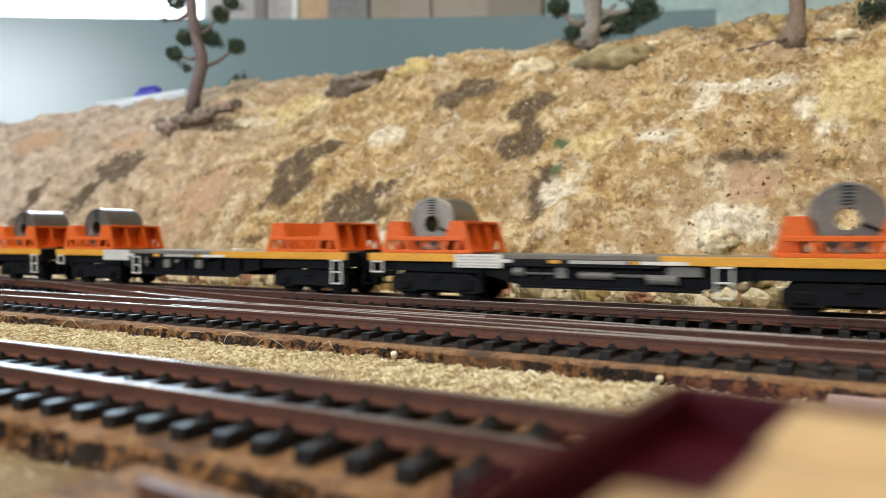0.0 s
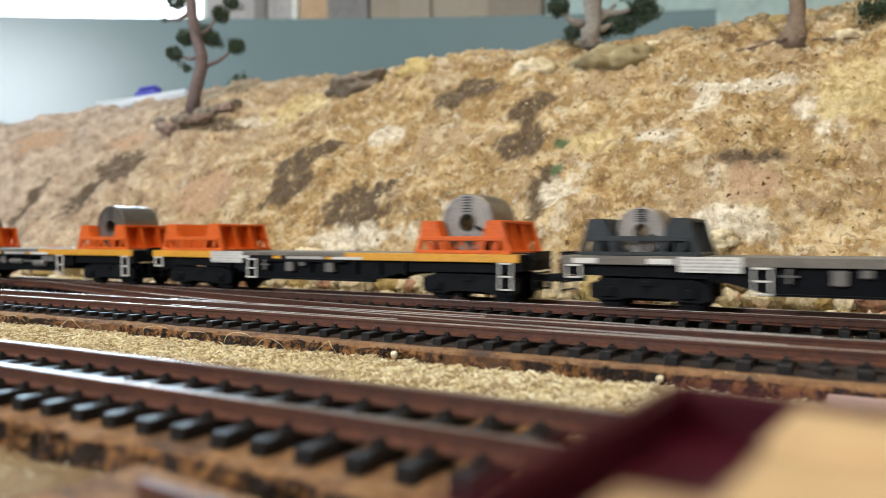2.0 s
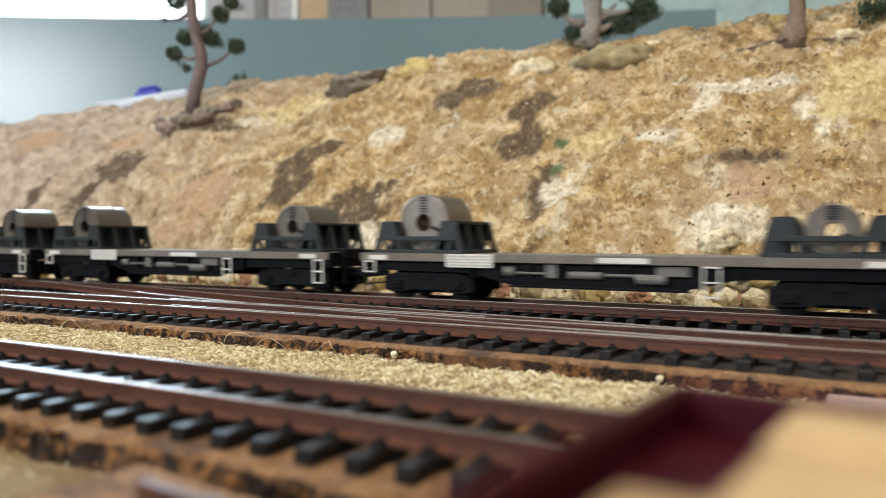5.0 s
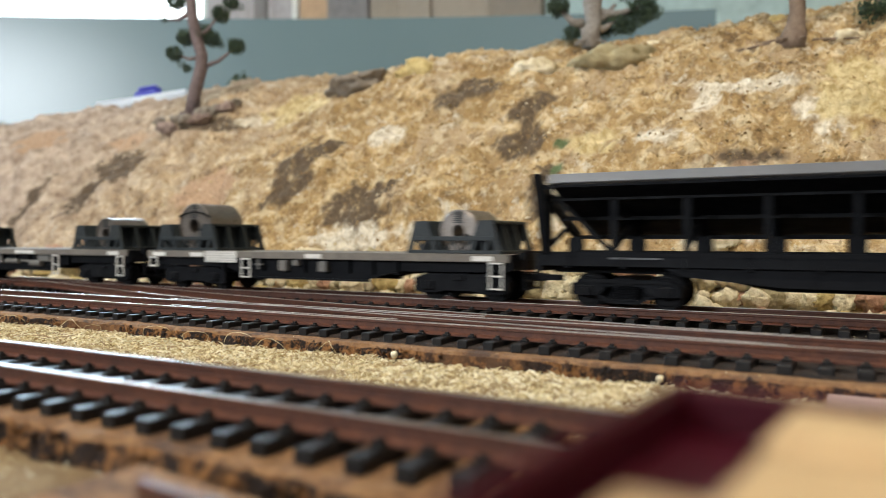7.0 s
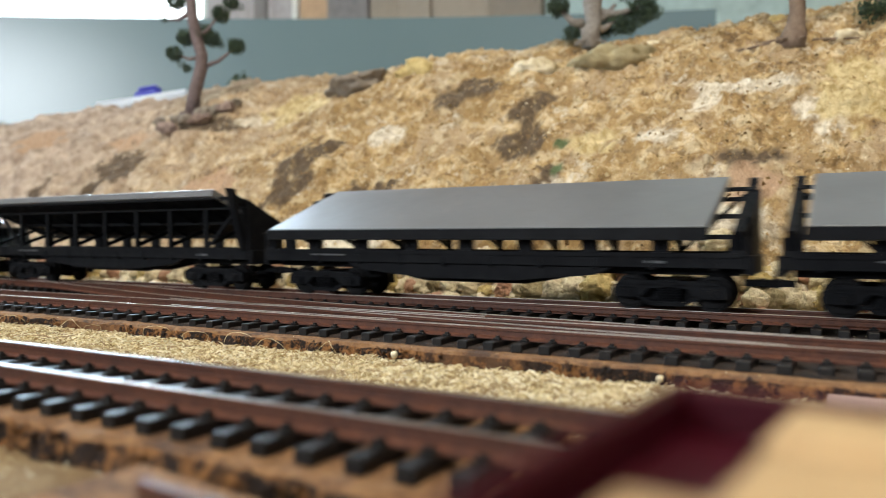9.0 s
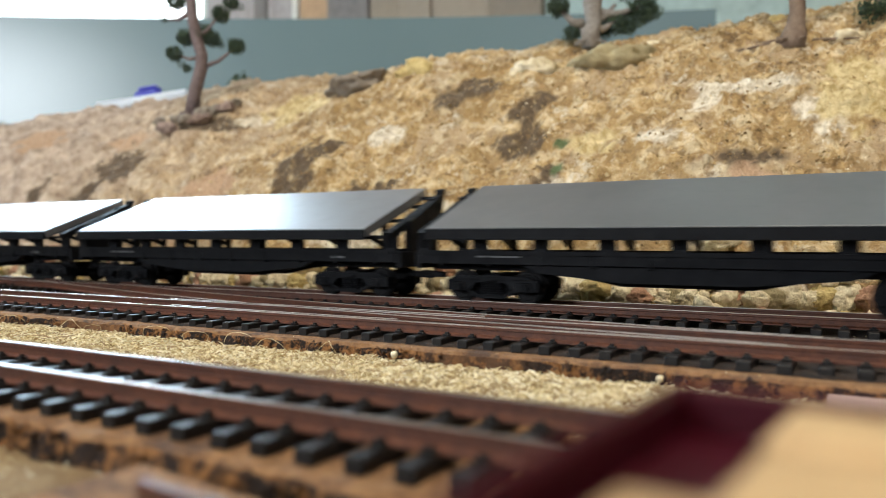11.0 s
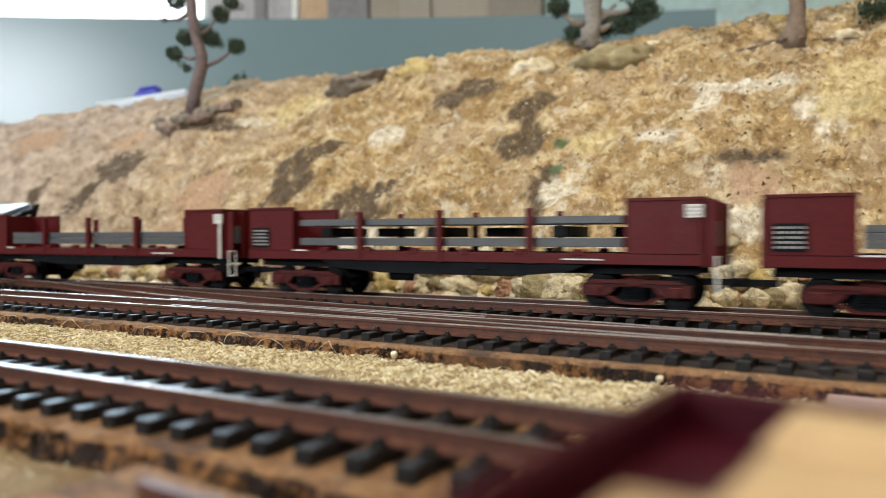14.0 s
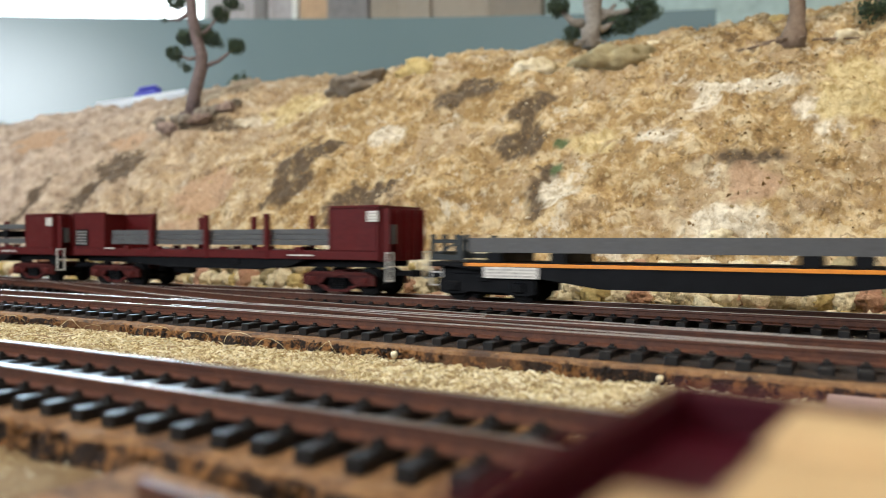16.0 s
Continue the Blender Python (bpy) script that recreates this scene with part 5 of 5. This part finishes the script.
# ---- trees, rocks and odd things on the hill ----
def leaf_clump(bm, at, r, count, rng, flat=0.8):
    for _ in range(count):
        d = Vector((rng.gauss(0, 1), rng.gauss(0, 1), rng.gauss(0, flat))).normalized() * r * rng.uniform(0.35, 1.0) ** 0.6
        p = Vector(at) + d
        s = r * rng.uniform(0.08, 0.17)
        a = Vector((rng.gauss(0, 1), rng.gauss(0, 1), rng.gauss(0, 1))).normalized() * s
        b = a.cross(Vector((rng.gauss(0, 1), rng.gauss(0, 1), rng.gauss(0, 1)))).normalized() * s * 0.6
        c = a.cross(b).normalized() * s * 0.3
        v = [bm.verts.new(p + q) for q in (-a, b + c, a, -b + c)]
        bm.faces.new(v)


def gum_tree(name, at, trunk, radii, limbs, clumps, bark, label, roots=6, thick=0.0020, spread=1.0):
    """at: foot. trunk and clumps are offsets from the foot, in metres."""
    rng = random.Random(len(name) + int(abs(at[0]) * 1000))
    t = empty(name, Matrix.Translation(at), label, "tree", "model gum trees")
    bm = bmesh.new()
    tube(bm, trunk, radii, 12)
    for i in range(roots):
        a = i * 2 * math.pi / roots + rng.uniform(-0.3, 0.3)
        r = min(radii[0], 0.006) * rng.uniform(0.4, 0.85)
        tube(bm, [(0, 0, r * 0.55), (math.cos(a) * r * 1.1, math.sin(a) * r * 1.1, r * 0.12), (math.cos(a + 0.3) * r * 2.0, math.sin(a + 0.3) * r * 2.0, r * 0.05), (math.cos(a) * r * 3.3 * spread, math.sin(a) * r * 2.6 * spread, -0.002)], [r * 0.42, r * 0.32, r * 0.22, r * 0.08], 6)
    part("trunk", bm, bark, t, smooth=True)
    for a, b in limbs:
        bm = bmesh.new()
        m = (Vector(a) + Vector(b)) / 2 + Vector((0, 0, -0.003))
        tube(bm, [a, m, b], [thick, thick * 0.65, thick * 0.36], 6)
        part("limb", bm, bark, t, smooth=True)
    for x, y, z, r in clumps:
        bm = bmesh.new()
        leaf_clump(bm, (x, y, z), r, int(420 + r * 30000), rng)
        for _ in range(5):
            leaf_clump(bm, (x + rng.gauss(0, r * 0.6), y + rng.gauss(0, r * 0.6), z + rng.gauss(0, r * 0.45)), r * 0.5, 170, rng)
        part("foliage", bm, M_LEAF, t, "dark green clump of fine leaves")
    return t


def hill_foot(x, y):
    """Where something stands on the hill at a plan point."""
    foot, deep, _ = hill_line(x)
    return hill_at(x, (y - foot) / deep)


def top_at(px, u):
    """A place on the hill along the sight line px thousandths to the side."""
    x = 0.0
    for _ in range(30):
        p = hill_at(x, u)
        want = (math.cos(YAW) * px / 1000 - math.sin(YAW)) / (math.cos(YAW) + math.sin(YAW) * px / 1000) * p.y
        x += 0.7 * (want - x)
    return hill_at(x, u)


def sideways(a, b):
    """An offset a to the side of the eye's line and b up."""
    return (SIDE.x * a, SIDE.y * a, b)


def crown(spots):
    return [(SIDE.x * a + AHEAD.x * d, SIDE.y * a + AHEAD.y * d, b, r) for a, d, b, r in spots]


p = top_at(-340, 0.51)
gum_tree("slender_gum_tree", p, [sideways(x, z) for x, z in ((0, -0.004), (0.0023, 0.016), (0.008, 0.0355), (0.008, 0.0467), (0.0037, 0.061), (0.0005, 0.0785), (0, 0.090), (-0.002, 0.0995), (0.0, 0.12), (-0.004, 0.15), (0, 0.18))],
         [0.0056, 0.0052, 0.0050, 0.0047, 0.0045, 0.0042, 0.0040, 0.0038, 0.0030, 0.0020, 0.0010],
         [(sideways(0.009, 0.037), sideways(0.034, 0.052)), (sideways(0.004, 0.06), sideways(0.022, 0.078)), (sideways(0.0, 0.08), sideways(-0.020, 0.074)), (sideways(0.008, 0.045), sideways(-0.012, 0.047)), (sideways(0.0, 0.1), sideways(0.03, 0.125))],
         crown([(-0.012, 0, 0.089, 0.0078), (0.0233, 0, 0.0785, 0.0072), (0.0313, 0, 0.0873, 0.0068), (-0.0056, 0.004, 0.061, 0.0075), (-0.013, 0, 0.047, 0.0068), (0.015, 0.004, 0.060, 0.0070), (0.009, 0.006, 0.067, 0.006),
                (0.036, 0, 0.0528, 0.0070), (-0.004, 0.002, 0.036, 0.0034), (-0.021, 0, 0.0738, 0.0025), (0.018, 0, 0.104, 0.008), (-0.018, 0, 0.112, 0.010), (0.030, 0, 0.128, 0.012), (0.0, 0, 0.15, 0.014), (-0.01, 0, 0.178, 0.014)]),
         M_BARK_M, "slender model gum tree with sparse dark foliage clumps", 9)
p = top_at(197, 0.88) + Vector((0, 0, 0.004))
gum_tree("stout_gum_tree", p, [sideways(x, z) for x, z in ((0.002, -0.004), (0.001, 0.006), (0.003, 0.014), (0.002, 0.026), (0.006, 0.045), (0.003, 0.08), (0.006, 0.12))],
         [0.0070, 0.0062, 0.0060, 0.0064, 0.0052, 0.0040, 0.002],
         [(sideways(-0.002, 0.006), sideways(-0.006, 0.016)), (sideways(-0.004, 0.012), sideways(-0.019, 0.022)), (sideways(0.003, 0.014), sideways(0.018, 0.026)), (sideways(0.004, 0.02), sideways(0.034, 0.024)), (sideways(0.002, 0.01), sideways(0.018, 0.014))],
         crown([(-0.021, 0, 0.0245, 0.0080), (-0.0107, 0.003, 0.0073, 0.0058), (0.0195, 0.003, 0.0138, 0.0084), (0.0276, 0, 0.010, 0.0054), (0.0368, 0, 0.0226, 0.0107), (0.012, 0.006, 0.010, 0.005), (0.024, 0, 0.046, 0.012), (-0.02, 0, 0.045, 0.012),
                (0.0, 0, 0.07, 0.016), (0.03, 0, 0.075, 0.014), (0.0, 0, 0.115, 0.018)]),
         M_BARK_G, "stout grey model gum tree with dark foliage", 7, 0.0038)
p = top_at(476, 0.605)
gum_tree("bare_gum_tree", p, [sideways(x, z) for x, z in ((-0.001, -0.004), (-0.001, 0.003), (0.0, 0.009), (0.001, 0.016), (0.0, 0.03), (0.001, 0.05), (0.004, 0.08), (0.0, 0.12))],
         [0.0078, 0.0066, 0.0047, 0.0041, 0.0039, 0.0037, 0.003, 0.0015],
         [(sideways(0.001, 0.05), sideways(0.025, 0.08)), (sideways(0.002, 0.06), sideways(-0.025, 0.085)), (sideways(-0.002, 0.003), sideways(-0.010, 0.002))],
         crown([(0.028, 0, 0.085, 0.012), (-0.028, 0, 0.09, 0.012), (0.0, 0, 0.12, 0.017), (0.012, 0, 0.105, 0.014)]),
         M_BARK, "pinkish model gum tree with a knotted root base", 9, spread=1.9)


def shrub(px, u, r, lift=0.2):
    rng = random.Random(int(px * 7) + 3)
    p = top_at(px, u)
    s = empty("shrub", Matrix.Translation(p), "low dark green model shrub on the hill", "shrub", "shrubs on the hill")
    bm = bmesh.new()
    tube(bm, [(0, 0, -0.003), (0, 0, r * 0.5)], [r * 0.12, r * 0.06], 6)
    part("stem", bm, M_BARK, s)
    bm = bmesh.new()
    leaf_clump(bm, (0, 0, r * 0.45), r, 320, rng, 0.5)
    for _ in range(4):
        leaf_clump(bm, (rng.gauss(0, r * 0.5), rng.gauss(0, r * 0.5), r * 0.35), r * 0.55, 120, rng, 0.5)
    part("foliage", bm, M_LEAF, s)


shrub(585, 0.64, 0.011)
shrub(-272, 1.02, 0.010)
shrub(-456, 1.15, 0.010)
shrub(-601, 1.0, 0.010)


def rock(px, u, size, squash, material, label, seed, sink=-0.2, at=None):
    rng = random.Random(seed)
    bm = bmesh.new()
    bmesh.ops.create_icosphere(bm, subdivisions=4, radius=1.0)
    o = Vector((rng.random() * 9, rng.random() * 9, rng.random() * 9))
    for v in bm.verts:
        n = v.co.copy()
        v.co *= 1 + 0.34 * noise.noise(n * 1.3 + o) - 0.30 * abs(noise.noise(n * 2.4 + o)) + 0.16 * noise.noise(n * 6.0 + o) + 0.10 * noise.noise(n * 14.0 + o)
        v.co = Vector((v.co.x * size, v.co.y * size * 0.8, v.co.z * size * squash))
    r = part("rock", bm, material, smooth=True)
    p = at if at is not None else top_at(px, u)
    r.matrix_basis = Matrix.Translation(p + Vector((0, 0, size * squash * sink))) @ pose(0, 0, 0, rng.uniform(-12, 12), rng.uniform(-12, 12), 29 + rng.uniform(-20, 20))
    return tagged(r, label, "rock", "rocks on the hill")


rock(230, 0.66, 0.030, 0.46, M_STONE_G, "flat olive brown boulder set in the hillside", 1)
rock(-27, 0.72, 0.018, 0.60, M_STONE_Y, "yellow ochre rock near the hill crest", 2)
rock(126, 0.63, 0.016, 0.5, M_STONE_W, "small pale rock on the hillside", 3)
rock(-114, 0.62, 0.024, 0.36, M_STONE_D, "flat grey brown rock on the hill crest", 4)
rock(285, 0.80, 0.006, 0.7, M_STONE_W, "small pale rock on the hillside", 5)
rock(372, 0.11, 0.009, 0.6, M_STONE_W, "pale rock low on the hillside", 6)
rock(548, 0.60, 0.010, 0.5, M_STONE_W, "small pale rock on the hillside", 7)
rock(450, 0.80, 0.006, 0.6, M_STONE_Y, "yellow ochre rock near the hill crest", 8)

for i, (px, u, size) in enumerate(((-378, 0.50, 0.009), (-368, 0.46, 0.011), (-356, 0.49, 0.008), (-345, 0.45, 0.009), (-330, 0.46, 0.010), (-318, 0.50, 0.011), (-305, 0.51, 0.008), (-293, 0.52, 0.009), (-283, 0.55, 0.007))):
    rock(px, u, size, 0.55, (M_STONE_D, M_STONE_M, M_STONE_D)[i % 3], "brown broken stone round the foot of the slender tree", 70 + i, 0.1)

# rubble along the foot of the hill
rng = random.Random(11)
for row, (lift, lo, hi, back) in enumerate(((0.0, 0.004, 0.008, 0.0), (0.008, 0.004, 0.009, 0.008), (0.016, 0.004, 0.010, 0.014))):
    x, k = -0.62, 0
    while x < 0.06:
        size = rng.uniform(lo, hi)
        m = (M_STONE_W, M_STONE_Y, M_STONE_W, M_STONE_P, M_STONE_W, M_STONE_G, M_STONE_W)[(k + 3 * row) % 7]
        rock(0, 0, size, rng.uniform(0.6, 1.0), m, "rough rubble stone at the foot of the hill", 40 + k + 200 * row, 0.30,
             Vector((x, hill_line(x)[0] + 0.001 + back - rng.uniform(0.0, 0.006), -0.0035 + lift)))
        x += size * rng.uniform(0.8, 1.3)
        k += 1


def plastic_tray():
    """A milky plastic packet with a blue clip, left behind the crest."""
    p = top_at(-393, 1.20)
    t = empty("plastic_tray", Matrix.Translation(p + Vector((0, 0, 0.004))) @ pose(0, 0, 0, 0, -9, 29), "milky clear plastic packet lying behind the hill crest", "packet")
    bm = box(bmesh.new(), -52, 52, -30, 30, 0, 13, 4)
    for v in bm.verts:
        v.co.z += 0.002 * noise.noise(v.co * 40)
    part("shell", bm, M_CLEAR, t)
    bm = box(bmesh.new(), -14, 14, -12, 12, 13, 22, 3)
    box(bm, -10, 12, -8, 8, 22, 27, 2)
    part("clip", bm, M_BLUE, t, "dark blue plastic clip")
    return t


plastic_tray()


# ---- what moves ----
def motions():
    for ob, along, y, z in MOVING:
        walk(ob, [(t, pose(along - SPEED * t, FAR / 1000 + y, z)) for t in (0.0, 4.0, 8.0, 12.0, 16.0)])
    rate = SPEED / 0.0053
    first = {}
    for w, o, s in WHEELS:
        key = (o, s)
        if key not in first:
            flat = pose(0, 0, 0, 0, 0, 0 if s > 0 else 180)
            walk(w, [(i / 30.0, pose(o, s * 0.0081, 0.0053, 0, -math.degrees(rate * i / 30.0), 0) @ flat) for i in range(481)])
            first[key] = w
        else:
            w.rotation_mode = "QUATERNION"
            keys = w.animation_data_create()
            keys.action = first[key].animation_data.action
            keys.action_slot = first[key].animation_data.action_slot


motions()
